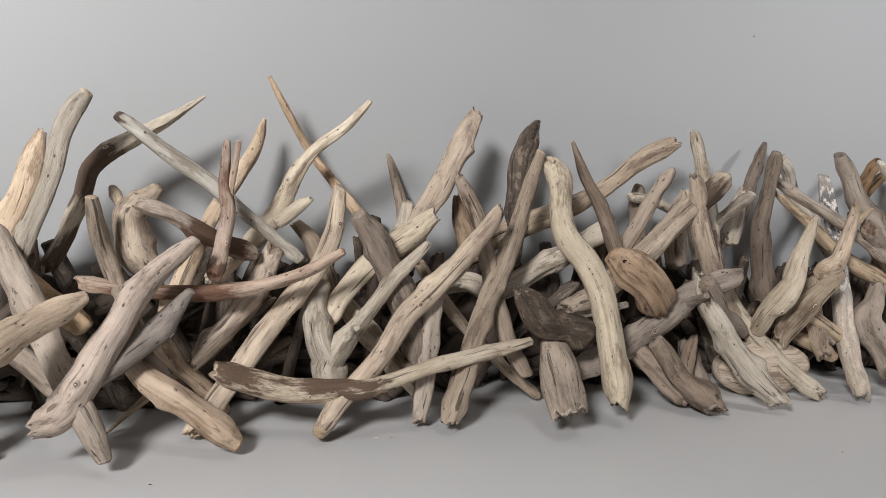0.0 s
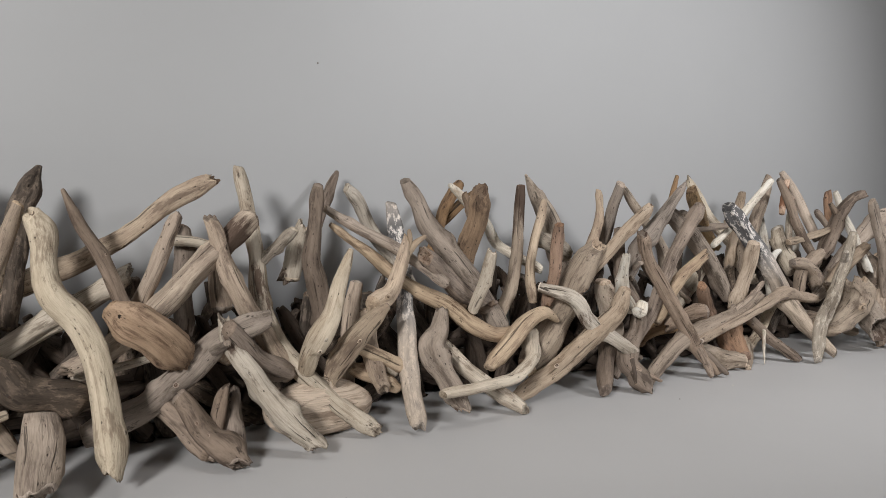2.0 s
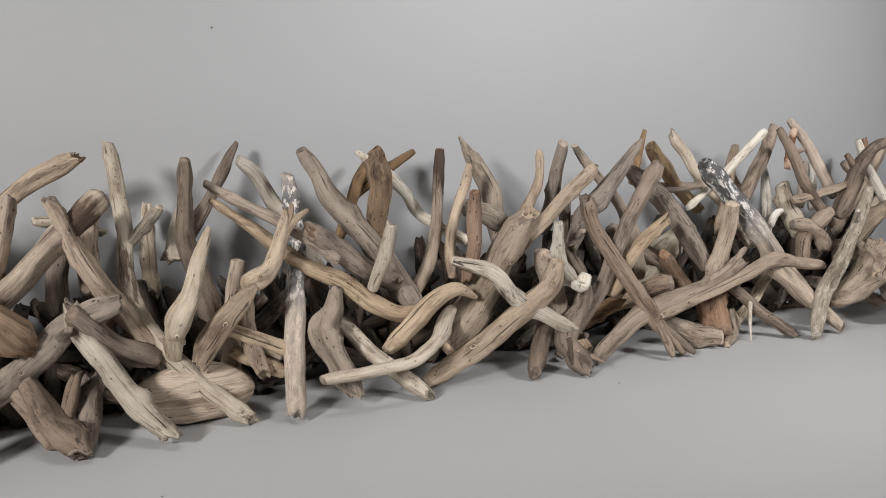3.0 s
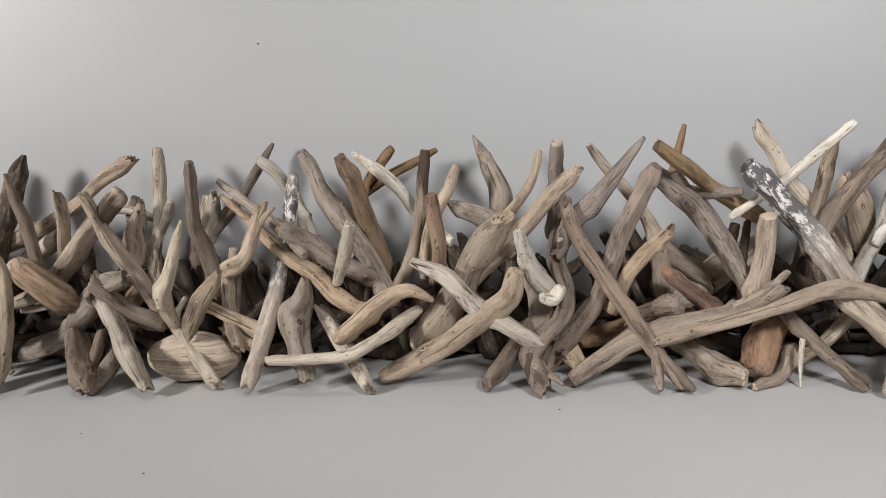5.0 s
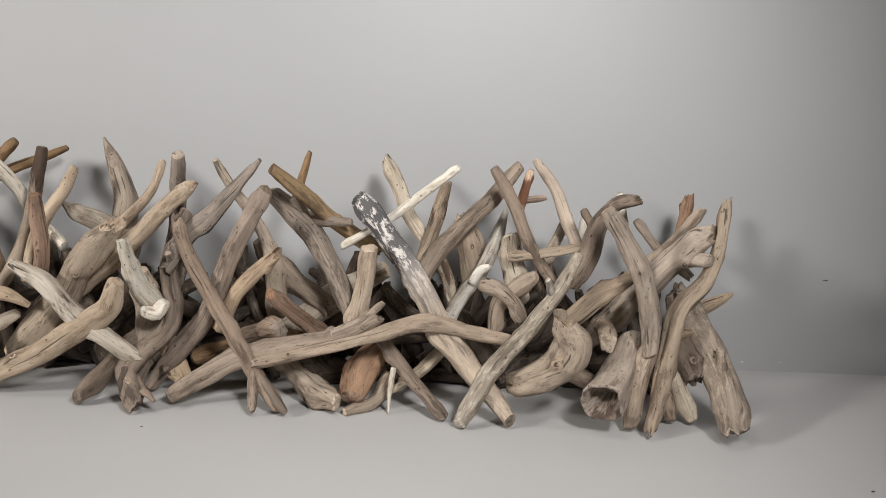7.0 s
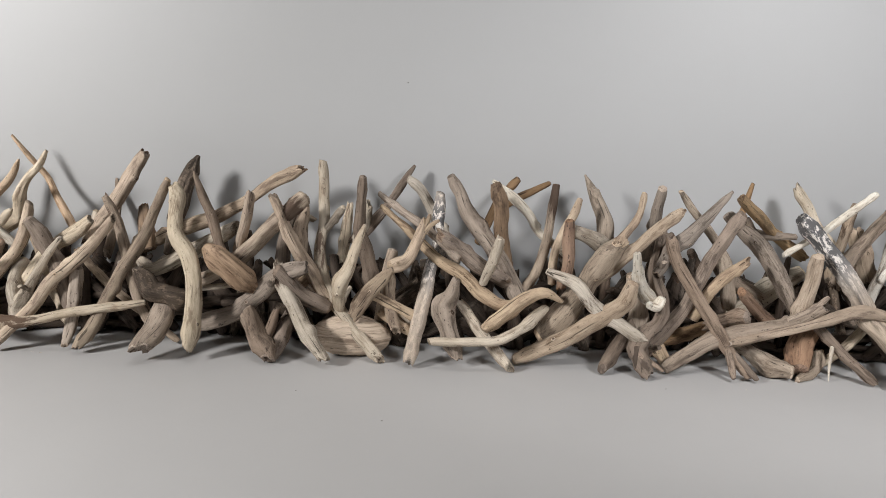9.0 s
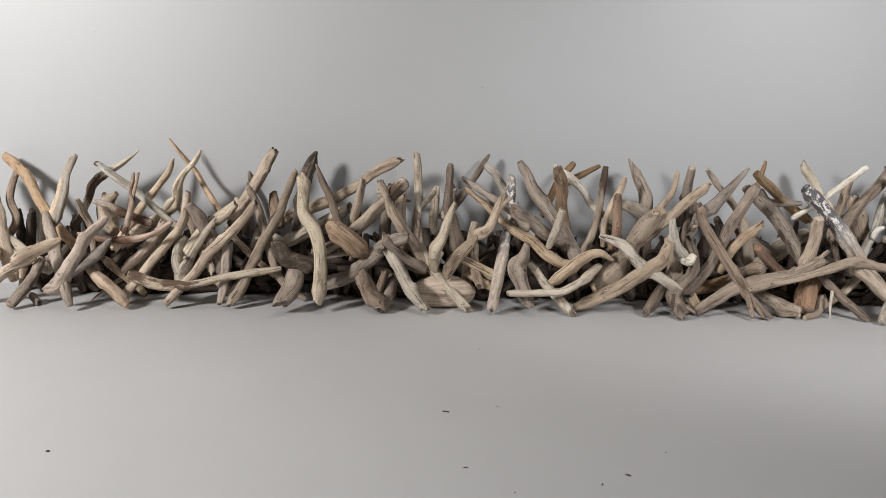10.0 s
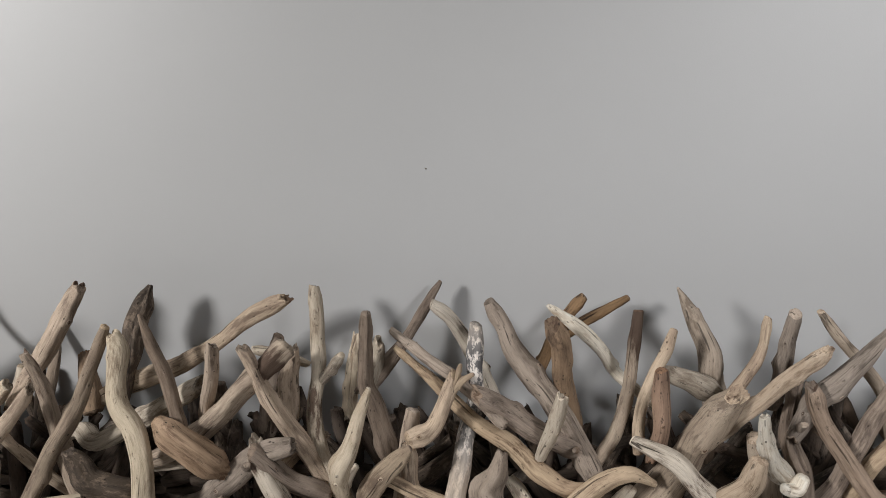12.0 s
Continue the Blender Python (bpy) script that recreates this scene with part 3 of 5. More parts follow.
driftwood("pale bleached straight driftwood branch, forked, leaning upright within the heap", "paleg", [(0.255, 0.587, 0.14, 0.0035), (0.234, 0.592, 0.115, 0.0055), (0.213, 0.596, 0.084, 0.0062), (0.198, 0.6, 0.062, 0.0102), (0.189, 0.603, 0.045, 0.013), (0.196, 0.605, 0.027, 0.0103)], ('round', 'round'), 3, 1.0, branches=[[(0.186, 0.627, 0.101, 0.008), (0.18, 0.618, 0.086, 0.0095), (0.181, 0.61, 0.069, 0.0118), (0.189, 0.604, 0.049, 0.0126)]], name="driftwood_branch", stubs=2)
driftwood("pale bleached driftwood branch, dark stained part, lying within the heap", "pale", [(0.108, 0.592, 0.048, 0.0067, 0.45), (0.131, 0.589, 0.04, 0.009, 0.5), (0.162, 0.584, 0.035, 0.0091, 0.3), (0.193, 0.578, 0.035, 0.0091, 0.6), (0.21, 0.573, 0.037, 0.0076, 0.45), (0.234, 0.577, 0.042, 0.0058, 0.15), (0.27, 0.584, 0.05, 0.0064), (0.31, 0.595, 0.055, 0.0062), (0.349, 0.604, 0.061, 0.0047)], ('broken', 'round'), 3, 1.0, name="driftwood_branch", stubs=1)
driftwood("tan weathered straight driftwood branch, leaning aslant on the grey floor", "tan", [(0.178, 0.565, 0.01, 0.007), (0.193, 0.575, 0.028, 0.0076), (0.218, 0.581, 0.054, 0.008), (0.243, 0.587, 0.087, 0.0084), (0.273, 0.593, 0.115, 0.0082), (0.3, 0.598, 0.144, 0.0066), (0.315, 0.6, 0.165, 0.0051)], ('round', 'broken'), 3, 1.0, name="driftwood_branch", stubs=1)
driftwood("grey-tan weathered straight driftwood stick, pointed tip, leaning upright within the heap", "greytan", [(0.26, 0.733, 0.197, 0.0016), (0.267, 0.718, 0.166, 0.0048), (0.269, 0.702, 0.138, 0.0059), (0.268, 0.68, 0.103, 0.0065)], ('round', 'broken'), 1, 1.0, name="driftwood_stick")
driftwood("pale bleached straight driftwood branch, forked, leaning aslant within the heap", "pale", [(0.272, 0.63, 0.156, 0.0066), (0.258, 0.63, 0.144, 0.0085), (0.242, 0.628, 0.134, 0.0084), (0.221, 0.625, 0.117, 0.008), (0.199, 0.621, 0.092, 0.0076), (0.181, 0.617, 0.063, 0.0069)], ('broken', 'broken'), 3, 1.0, branches=[[(0.262, 0.668, 0.161, 0.0052), (0.258, 0.665, 0.143, 0.0067), (0.252, 0.661, 0.125, 0.0074)]], name="driftwood_branch")
driftwood("grey-tan weathered straight driftwood branch, leaning upright within the heap", "greytan", [(0.321, 0.684, 0.236, 0.0086), (0.305, 0.678, 0.209, 0.0103), (0.29, 0.67, 0.18, 0.0105), (0.273, 0.661, 0.153, 0.0093), (0.256, 0.652, 0.122, 0.0088)], ('broken', 'broken'), 3, 1.0, name="driftwood_branch", stubs=1)
driftwood("dull grey-brown straight driftwood branch, leaning upright within the heap", "greybrown", [(0.207, 0.604, 0.157, 0.0076), (0.224, 0.606, 0.133, 0.0098), (0.237, 0.606, 0.108, 0.0102), (0.252, 0.603, 0.073, 0.01), (0.262, 0.601, 0.043, 0.0084)], ('round', 'round'), 3, 1.0, name="driftwood_branch", stubs=1)
driftwood("tan weathered straight driftwood stick, pointed tip, leaning on the grey floor", "tan", [(0.259, 0.619, 0.12, 0.0053), (0.285, 0.625, 0.086, 0.0058), (0.314, 0.631, 0.057, 0.0056), (0.349, 0.637, 0.026, 0.005), (0.377, 0.638, 0.004, 0.0039)], ('broken', 'round'), 1, 1.0, name="driftwood_stick")
driftwood("grey-tan weathered straight driftwood branch, leaning upright on the grey floor", "greytan", [(0.269, 0.6, 0.1, 0.0062), (0.264, 0.598, 0.067, 0.0076), (0.261, 0.593, 0.032, 0.007), (0.256, 0.585, 0.007, 0.0055)], ('round', 'broken'), 1, 1.0, name="driftwood_branch", stubs=1)
driftwood("pale bleached straight driftwood branch, leaning aslant within the heap", "pale", [(0.208, 0.642, 0.085, 0.0083), (0.224, 0.63, 0.063, 0.01), (0.24, 0.617, 0.048, 0.0089), (0.257, 0.6, 0.026, 0.0071)], ('broken', 'round'), 3, 1.0, name="driftwood_branch", stubs=1)
driftwood("pale grey slightly curved driftwood branch, leaning aslant within the heap", "paleg", [(0.285, 0.681, 0.084, 0.0073), (0.315, 0.668, 0.096, 0.0093), (0.34, 0.656, 0.091, 0.0104), (0.382, 0.659, 0.112, 0.0106), (0.418, 0.66, 0.132, 0.0104), (0.445, 0.661, 0.149, 0.0086)], ('broken', 'broken'), 3, 1.0, name="driftwood_branch", stubs=2)
driftwood("grey-tan weathered straight driftwood branch, leaning upright within the heap", "greytan", [(0.291, 0.631, 0.186, 0.0056), (0.305, 0.629, 0.162, 0.0072, 0.4), (0.316, 0.626, 0.127, 0.008), (0.326, 0.622, 0.092, 0.0081), (0.338, 0.618, 0.059, 0.0082), (0.353, 0.614, 0.032, 0.0075)], ('broken', 'round'), 2, 1.0, name="driftwood_branch", stubs=1)
driftwood("brown straight driftwood chunk, leaning upright within the heap", "brown", [(0.314, 0.692, 0.166, 0.007), (0.319, 0.685, 0.142, 0.009), (0.326, 0.675, 0.114, 0.0097)], ('broken', 'cut'), 1, 1.0, name="driftwood_chunk")
driftwood("tan weathered straight driftwood branch, leaning upright on the grey floor", "tan", [(0.365, 0.646, 0.208, 0.0055), (0.351, 0.637, 0.172, 0.0071), (0.338, 0.627, 0.136, 0.0081), (0.318, 0.613, 0.098, 0.0083), (0.302, 0.602, 0.064, 0.0082), (0.289, 0.59, 0.033, 0.0088), (0.277, 0.575, 0.01, 0.007)], ('round', 'broken'), 3, 1.0, name="driftwood_branch")
driftwood("dark charred slightly curved driftwood log, leaning upright within the heap", "char", [(0.385, 0.7, 0.234, 0.0035), (0.379, 0.699, 0.222, 0.0085), (0.37, 0.695, 0.2, 0.0112), (0.366, 0.686, 0.172, 0.0108), (0.363, 0.675, 0.144, 0.0087), (0.357, 0.665, 0.112, 0.0078)], ('cut', 'round'), 2, 1.5, name="driftwood_log")
driftwood("olive-tan smooth slightly curved driftwood branch, leaning upright on the grey floor", "olive", [(0.374, 0.643, 0.201, 0.0071), (0.381, 0.637, 0.186, 0.0084), (0.38, 0.63, 0.163, 0.0088), (0.384, 0.622, 0.142, 0.0096), (0.4, 0.615, 0.122, 0.0105), (0.411, 0.605, 0.096, 0.0105), (0.415, 0.594, 0.067, 0.0108), (0.416, 0.58, 0.037, 0.0103), (0.416, 0.572, 0.019, 0.0082)], ('broken', 'broken'), 1, 0.4, name="driftwood_branch")
driftwood("dull grey-brown straight driftwood stick, pointed tip, leaning upright within the heap", "greybrown", [(0.397, 0.652, 0.218, 0.0024), (0.408, 0.647, 0.192, 0.0055), (0.421, 0.642, 0.17, 0.0067), (0.433, 0.633, 0.137, 0.0071), (0.441, 0.626, 0.117, 0.0059)], ('round', 'round'), 1, 1.0, name="driftwood_stick")
driftwood("tan weathered straight driftwood branch, leaning aslant within the heap", "tan", [(0.522, 0.692, 0.224, 0.0069), (0.505, 0.693, 0.215, 0.0088), (0.479, 0.691, 0.2, 0.0073), (0.446, 0.689, 0.176, 0.0067), (0.408, 0.688, 0.156, 0.0082), (0.36, 0.686, 0.138, 0.0088), (0.318, 0.682, 0.118, 0.0071)], ('broken', 'broken'), 3, 1.0, name="driftwood_branch")
driftwood("dark charred pitted driftwood branch, dark stained part, leaning within the heap", "char", [(0.341, 0.606, 0.102, 0.0071), (0.349, 0.605, 0.093, 0.01), (0.363, 0.603, 0.078, 0.0109), (0.387, 0.602, 0.072, 0.0099), (0.408, 0.61, 0.062, 0.008)], ('broken', 'round'), 2, 1.6, name="driftwood_branch")
driftwood("grey-tan weathered slightly curved driftwood chunk, leaning aslant within the heap", "greytan", [(0.372, 0.611, 0.061, 0.0108), (0.371, 0.595, 0.042, 0.0139), (0.363, 0.554, 0.019, 0.0142)], ('broken', 'broken'), 3, 1.0, name="driftwood_chunk")
driftwood("pale bleached straight driftwood stick, pointed tip, lying level within the heap", "pale", [(0.399, 0.643, 0.073, 0.0036), (0.427, 0.645, 0.076, 0.004), (0.459, 0.645, 0.082, 0.0033)], ('round', 'round'), 1, 1.0, name="driftwood_stick")
driftwood("purplish-grey slightly curved driftwood branch, leaning aslant within the heap", "lilac", [(0.546, 0.615, 0.111, 0.0087), (0.511, 0.622, 0.096, 0.0111), (0.484, 0.627, 0.07, 0.0115), (0.45, 0.632, 0.044, 0.0105), (0.405, 0.627, 0.029, 0.0087)], ('broken', 'cut'), 3, 1.0, name="driftwood_branch", stubs=2)
driftwood("reddish fluted carved-looking driftwood chunk wedged aslant within the heap", "redwood", [(0.424, 0.617, 0.129, 0.0085), (0.437, 0.612, 0.119, 0.0128), (0.453, 0.61, 0.106, 0.0142), (0.47, 0.616, 0.091, 0.0125), (0.48, 0.625, 0.079, 0.0085)], ('round', 'cut'), 0, 1.0, name="driftwood_chunk", flutes=0.18)
driftwood("tan weathered straight driftwood branch, dark stained part, leaning within the heap", "tan", [(0.537, 0.64, 0.193, 0.0122), (0.522, 0.638, 0.179, 0.0094, 1.0), (0.511, 0.639, 0.168, 0.0108, 0.2), (0.483, 0.64, 0.142, 0.0123), (0.453, 0.639, 0.113, 0.012), (0.421, 0.638, 0.091, 0.0099), (0.395, 0.635, 0.081, 0.0078)], ('round', 'broken'), 2, 1.0, name="driftwood_branch", stubs=1)
driftwood("grey-tan weathered straight driftwood stick, leaning upright within the heap", "greytan", [(0.476, 0.626, 0.199, 0.0054), (0.468, 0.639, 0.172, 0.0069), (0.459, 0.647, 0.145, 0.0073), (0.449, 0.658, 0.114, 0.007)], ('broken', 'broken'), 1, 1.0, name="driftwood_stick")
driftwood("dull grey-brown slightly curved driftwood chunk, leaning aslant on the grey floor", "greybrown", [(0.459, 0.64, 0.052, 0.0103), (0.48, 0.623, 0.029, 0.0119), (0.492, 0.599, 0.011, 0.0095)], ('broken', 'round'), 2, 1.0, name="driftwood_chunk")
driftwood("dull grey-brown straight driftwood stick, leaning upright on the grey floor", "greybrown", [(0.51, 0.618, 0.057, 0.0055), (0.501, 0.611, 0.029, 0.007), (0.493, 0.6, 0.008, 0.007)], ('broken', 'round'), 1, 1.0, name="driftwood_stick")
driftwood("pale bleached slightly curved driftwood branch, leaning upright on the grey floor", "pale", [(0.549, 0.702, 0.232, 0.0056), (0.553, 0.692, 0.201, 0.0072), (0.557, 0.677, 0.16, 0.0071), (0.555, 0.662, 0.124, 0.0076, 0.5), (0.566, 0.646, 0.083, 0.008), (0.606, 0.624, 0.035, 0.0082), (0.641, 0.602, 0.006, 0.0064)], ('broken', 'broken'), 1, 1.0, branches=[[(0.584, 0.655, 0.182, 0.0043), (0.572, 0.665, 0.167, 0.0058), (0.557, 0.674, 0.148, 0.0058)]], name="driftwood_branch", stubs=1)
driftwood("grey-tan weathered straight driftwood branch, leaning upright within the heap", "greytan", [(0.503, 0.628, 0.196, 0.0062), (0.52, 0.635, 0.151, 0.008), (0.543, 0.64, 0.108, 0.009), (0.572, 0.643, 0.059, 0.008)], ('broken', 'broken'), 3, 1.0, name="driftwood_branch", stubs=1)
driftwood("dull grey-brown straight driftwood branch, leaning upright within the heap", "greybrown", [(0.505, 0.718, 0.179, 0.0063), (0.502, 0.713, 0.156, 0.0081), (0.498, 0.705, 0.126, 0.0097), (0.496, 0.69, 0.085, 0.0081)], ('round', 'broken'), 3, 1.0, name="driftwood_branch")
driftwood("dull grey-brown straight driftwood branch, leaning upright within the heap", "greybrown", [(0.608, 0.658, 0.22, 0.0049), (0.606, 0.66, 0.191, 0.0063), (0.604, 0.663, 0.155, 0.0083), (0.611, 0.666, 0.125, 0.0098), (0.62, 0.667, 0.082, 0.0099)], ('round', 'broken'), 1, 1.0, name="driftwood_branch")
driftwood("pale bleached straight driftwood stick, leaning upright within the heap", "pale", [(0.577, 0.743, 0.173, 0.0058), (0.575, 0.729, 0.144, 0.0074), (0.574, 0.703, 0.099, 0.0068)], ('broken', 'broken'), 1, 1.0, name="driftwood_stick")
driftwood("pale bleached straight driftwood branch, pointed tip, leaning upright within the heap", "pale", [(0.619, 0.611, 0.168, 0.0023), (0.609, 0.609, 0.142, 0.0056), (0.599, 0.606, 0.112, 0.008), (0.591, 0.606, 0.098, 0.0098), (0.587, 0.618, 0.08, 0.0085), (0.586, 0.63, 0.06, 0.008)], ('round', 'round'), 2, 1.0, name="driftwood_branch", stubs=2)
driftwood("tan weathered slightly curved driftwood chunk, leaning upright within the heap", "tan", [(0.653, 0.607, 0.117, 0.0037), (0.643, 0.612, 0.106, 0.0079), (0.627, 0.617, 0.089, 0.0101), (0.614, 0.62, 0.072, 0.0108), (0.606, 0.622, 0.056, 0.009)], ('round', 'broken'), 1, 1.0, name="driftwood_chunk", stubs=0)
driftwood("dull grey-brown straight driftwood branch, leaning aslant within the heap", "greybrown", [(0.512, 0.612, 0.107, 0.0099), (0.536, 0.623, 0.079, 0.0104), (0.571, 0.634, 0.058, 0.0089)], ('round', 'round'), 2, 1.0, name="driftwood_branch", stubs=1)
driftwood("pale grey slightly curved driftwood branch, leaning upright on the grey floor", "paleg", [(0.512, 0.621, 0.113, 0.0066), (0.516, 0.618, 0.096, 0.0085, 0.3), (0.528, 0.612, 0.074, 0.0104), (0.548, 0.6, 0.042, 0.0112), (0.577, 0.58, 0.01, 0.0101)], ('broken', 'broken'), 3, 1.0, name="driftwood_branch", stubs=1)
driftwood("dull grey-brown straight driftwood branch, leaning aslant on the grey floor", "greybrown", [(0.475, 0.62, 0.054, 0.0093), (0.49, 0.604, 0.029, 0.0112), (0.511, 0.578, 0.007, 0.0087)], ('round', 'broken'), 3, 1.0, name="driftwood_branch")
driftwood("dull grey-brown straight driftwood branch, leaning aslant on the grey floor", "greybrown", [(0.522, 0.642, 0.047, 0.0093), (0.515, 0.612, 0.02, 0.0091), (0.512, 0.584, 0.006, 0.0071)], ('broken', 'round'), 3, 1.0, name="driftwood_branch", stubs=1)
driftwood("dull grey-brown straight driftwood branch, pointed tip, leaning aslant within the heap", "greybrown", [(0.662, 0.744, 0.229, 0.0026), (0.646, 0.733, 0.204, 0.0061), (0.632, 0.723, 0.18, 0.0066), (0.612, 0.71, 0.156, 0.0087), (0.59, 0.695, 0.132, 0.0087)], ('round', 'broken'), 2, 1.0, name="driftwood_branch", stubs=1)
driftwood("pale grey slightly curved driftwood branch, leaning upright within the heap", "paleg", [(0.659, 0.713, 0.215, 0.0055), (0.675, 0.719, 0.199, 0.007), (0.689, 0.724, 0.175, 0.0075), (0.708, 0.708, 0.144, 0.0078), (0.724, 0.691, 0.111, 0.0077)], ('round', 'broken'), 3, 1.0, name="driftwood_branch")
driftwood("mottled dark-and-white straight driftwood branch, leaning upright on the grey floor", "birch", [(0.701, 0.7, 0.199, 0.0066, 0.5), (0.7, 0.688, 0.171, 0.0078, 1.0), (0.702, 0.672, 0.139, 0.0076, 0.9), (0.694, 0.656, 0.108, 0.0084, 0.85), (0.691, 0.643, 0.081, 0.0093, 0.35), (0.684, 0.624, 0.047, 0.0097, 0.25), (0.677, 0.593, 0.008, 0.0078, 0.2)], ('round', 'broken'), 1, 1.0, name="driftwood_branch")
driftwood("grey-tan weathered straight driftwood stick, leaning aslant within the heap", "greytan", [(0.625, 0.683, 0.197, 0.0045), (0.655, 0.672, 0.178, 0.0058), (0.69, 0.658, 0.158, 0.0061), (0.73, 0.639, 0.127, 0.0054)], ('round', 'broken'), 1, 1.0, name="driftwood_stick")
driftwood("tan weathered slightly curved driftwood branch, pointed tip, leaning within the heap", "tan", [(0.628, 0.678, 0.183, 0.0025), (0.667, 0.667, 0.152, 0.0057), (0.699, 0.657, 0.124, 0.007), (0.738, 0.646, 0.103, 0.0082, 0.3), (0.762, 0.637, 0.082, 0.0085), (0.786, 0.63, 0.073, 0.008), (0.809, 0.622, 0.077, 0.0062)], ('round', 'broken'), 2, 1.0, name="driftwood_branch", stubs=2)
driftwood("tan weathered slightly curved driftwood branch, leaning upright within the heap", "tan", [(0.688, 0.639, 0.172, 0.0055), (0.679, 0.635, 0.146, 0.0069), (0.667, 0.632, 0.124, 0.0079), (0.649, 0.628, 0.115, 0.0093)], ('broken', 'cut'), 2, 1.0, branches=[[(0.705, 0.635, 0.174, 0.002), (0.694, 0.637, 0.166, 0.0035), (0.683, 0.637, 0.154, 0.0045)], [(0.693, 0.645, 0.179, 0.002), (0.69, 0.638, 0.168, 0.003), (0.683, 0.637, 0.154, 0.0045)]], name="driftwood_branch", stubs=1)
driftwood("purplish-grey straight driftwood branch, leaning upright within the heap", "lilac", [(0.714, 0.695, 0.222, 0.0062), (0.727, 0.692, 0.201, 0.008), (0.738, 0.687, 0.176, 0.0103), (0.765, 0.677, 0.142, 0.0106), (0.79, 0.666, 0.108, 0.01), (0.81, 0.655, 0.071, 0.009)], ('cut', 'broken'), 2, 1.0, name="driftwood_branch", stubs=1)
driftwood("brown straight driftwood branch, leaning upright within the heap", "brown", [(0.772, 0.647, 0.216, 0.0077), (0.779, 0.664, 0.188, 0.0099), (0.781, 0.683, 0.152, 0.0101), (0.787, 0.698, 0.12, 0.0094), (0.793, 0.716, 0.079, 0.0087)], ('broken', 'broken'), 1, 1.0, name="driftwood_branch", stubs=2)
driftwood("nearly white bleached driftwood stick, pointed tip, leaning within the heap", "white", [(0.767, 0.698, 0.218, 0.0024), (0.792, 0.701, 0.198, 0.0065), (0.815, 0.701, 0.176, 0.006), (0.83, 0.7, 0.153, 0.006), (0.869, 0.675, 0.128, 0.0049)], ('round', 'round'), 1, 0.7, name="driftwood_stick")
driftwood("brown straight driftwood stick, leaning upright within the heap", "brown", [(0.799, 0.731, 0.218, 0.0049), (0.778, 0.725, 0.193, 0.0063), (0.766, 0.718, 0.17, 0.0058), (0.75, 0.71, 0.136, 0.0058)], ('round', 'round'), 1, 1.0, name="driftwood_stick")
driftwood("brown straight driftwood stick, leaning aslant within the heap", "brown", [(0.841, 0.749, 0.213, 0.0041), (0.817, 0.742, 0.201, 0.0053), (0.795, 0.733, 0.191, 0.0058), (0.766, 0.72, 0.172, 0.0058)], ('round', 'cut'), 1, 1.0, name="driftwood_stick")
driftwood("tan weathered straight driftwood stick, dark stained part, leaning within the heap", "tan", [(0.846, 0.685, 0.217, 0.0054, 0.7), (0.844, 0.683, 0.2, 0.0058, 0.9), (0.84, 0.679, 0.172, 0.0063, 0.4), (0.837, 0.675, 0.146, 0.0068), (0.827, 0.669, 0.113, 0.0068), (0.808, 0.663, 0.081, 0.0068)], ('cut', 'round'), 1, 1.0, name="driftwood_stick")
driftwood("reddish-brown straight driftwood stick, leaning upright within the heap", "redbrown", [(0.861, 0.635, 0.18, 0.0057), (0.862, 0.64, 0.151, 0.0073), (0.863, 0.643, 0.124, 0.0073), (0.857, 0.645, 0.096, 0.0066)], ('round', 'broken'), 1, 1.0, name="driftwood_stick")
driftwood("tan weathered straight driftwood stick, leaning upright within the heap", "tan", [(0.876, 0.683, 0.201, 0.0042), (0.869, 0.679, 0.183, 0.0054), (0.856, 0.671, 0.159, 0.0053), (0.847, 0.663, 0.131, 0.0058), (0.845, 0.654, 0.099, 0.0058)], ('round', 'round'), 1, 1.0, name="driftwood_stick")
driftwood("straw-coloured slightly curved driftwood log, pointed tip, leaning upright within the heap", "straw", [(0.885, 0.731, 0.227, 0.0019), (0.899, 0.726, 0.201, 0.0093), (0.912, 0.716, 0.171, 0.0124), (0.915, 0.706, 0.143, 0.0127), (0.919, 0.692, 0.112, 0.0113)], ('round', 'round'), 1, 1.0, name="driftwood_log", stubs=1)
driftwood("tan weathered straight driftwood log, forked, leaning upright within the heap", "tan", [(0.925, 0.649, 0.155, 0.0107), (0.904, 0.651, 0.129, 0.0137), (0.886, 0.65, 0.097, 0.0151), (0.862, 0.649, 0.061, 0.0171), (0.835, 0.643, 0.032, 0.0133)], ('broken', 'cut'), 2, 1.0, branches=[[(0.956, 0.689, 0.211, 0.0037), (0.949, 0.678, 0.185, 0.0048), (0.935, 0.667, 0.165, 0.0057), (0.917, 0.656, 0.147, 0.0069), (0.902, 0.647, 0.135, 0.0064)]], name="driftwood_log", stubs=1)
driftwood("straw-coloured straight driftwood branch, leaning aslant within the heap", "straw", [(0.994, 0.646, 0.196, 0.0059), (0.972, 0.651, 0.174, 0.0076), (0.944, 0.656, 0.146, 0.0081), (0.915, 0.661, 0.116, 0.0079), (0.879, 0.667, 0.085, 0.0076)], ('broken', 'round'), 3, 1.0, name="driftwood_branch", stubs=1)
driftwood("grey-tan weathered straight driftwood branch, leaning upright within the heap", "greytan", [(0.974, 0.673, 0.219, 0.0069), (0.972, 0.681, 0.194, 0.007), (0.97, 0.689, 0.166, 0.0075), (0.964, 0.7, 0.126, 0.0068)], ('cut', 'round'), 2, 1.0, name="driftwood_branch", stubs=1)
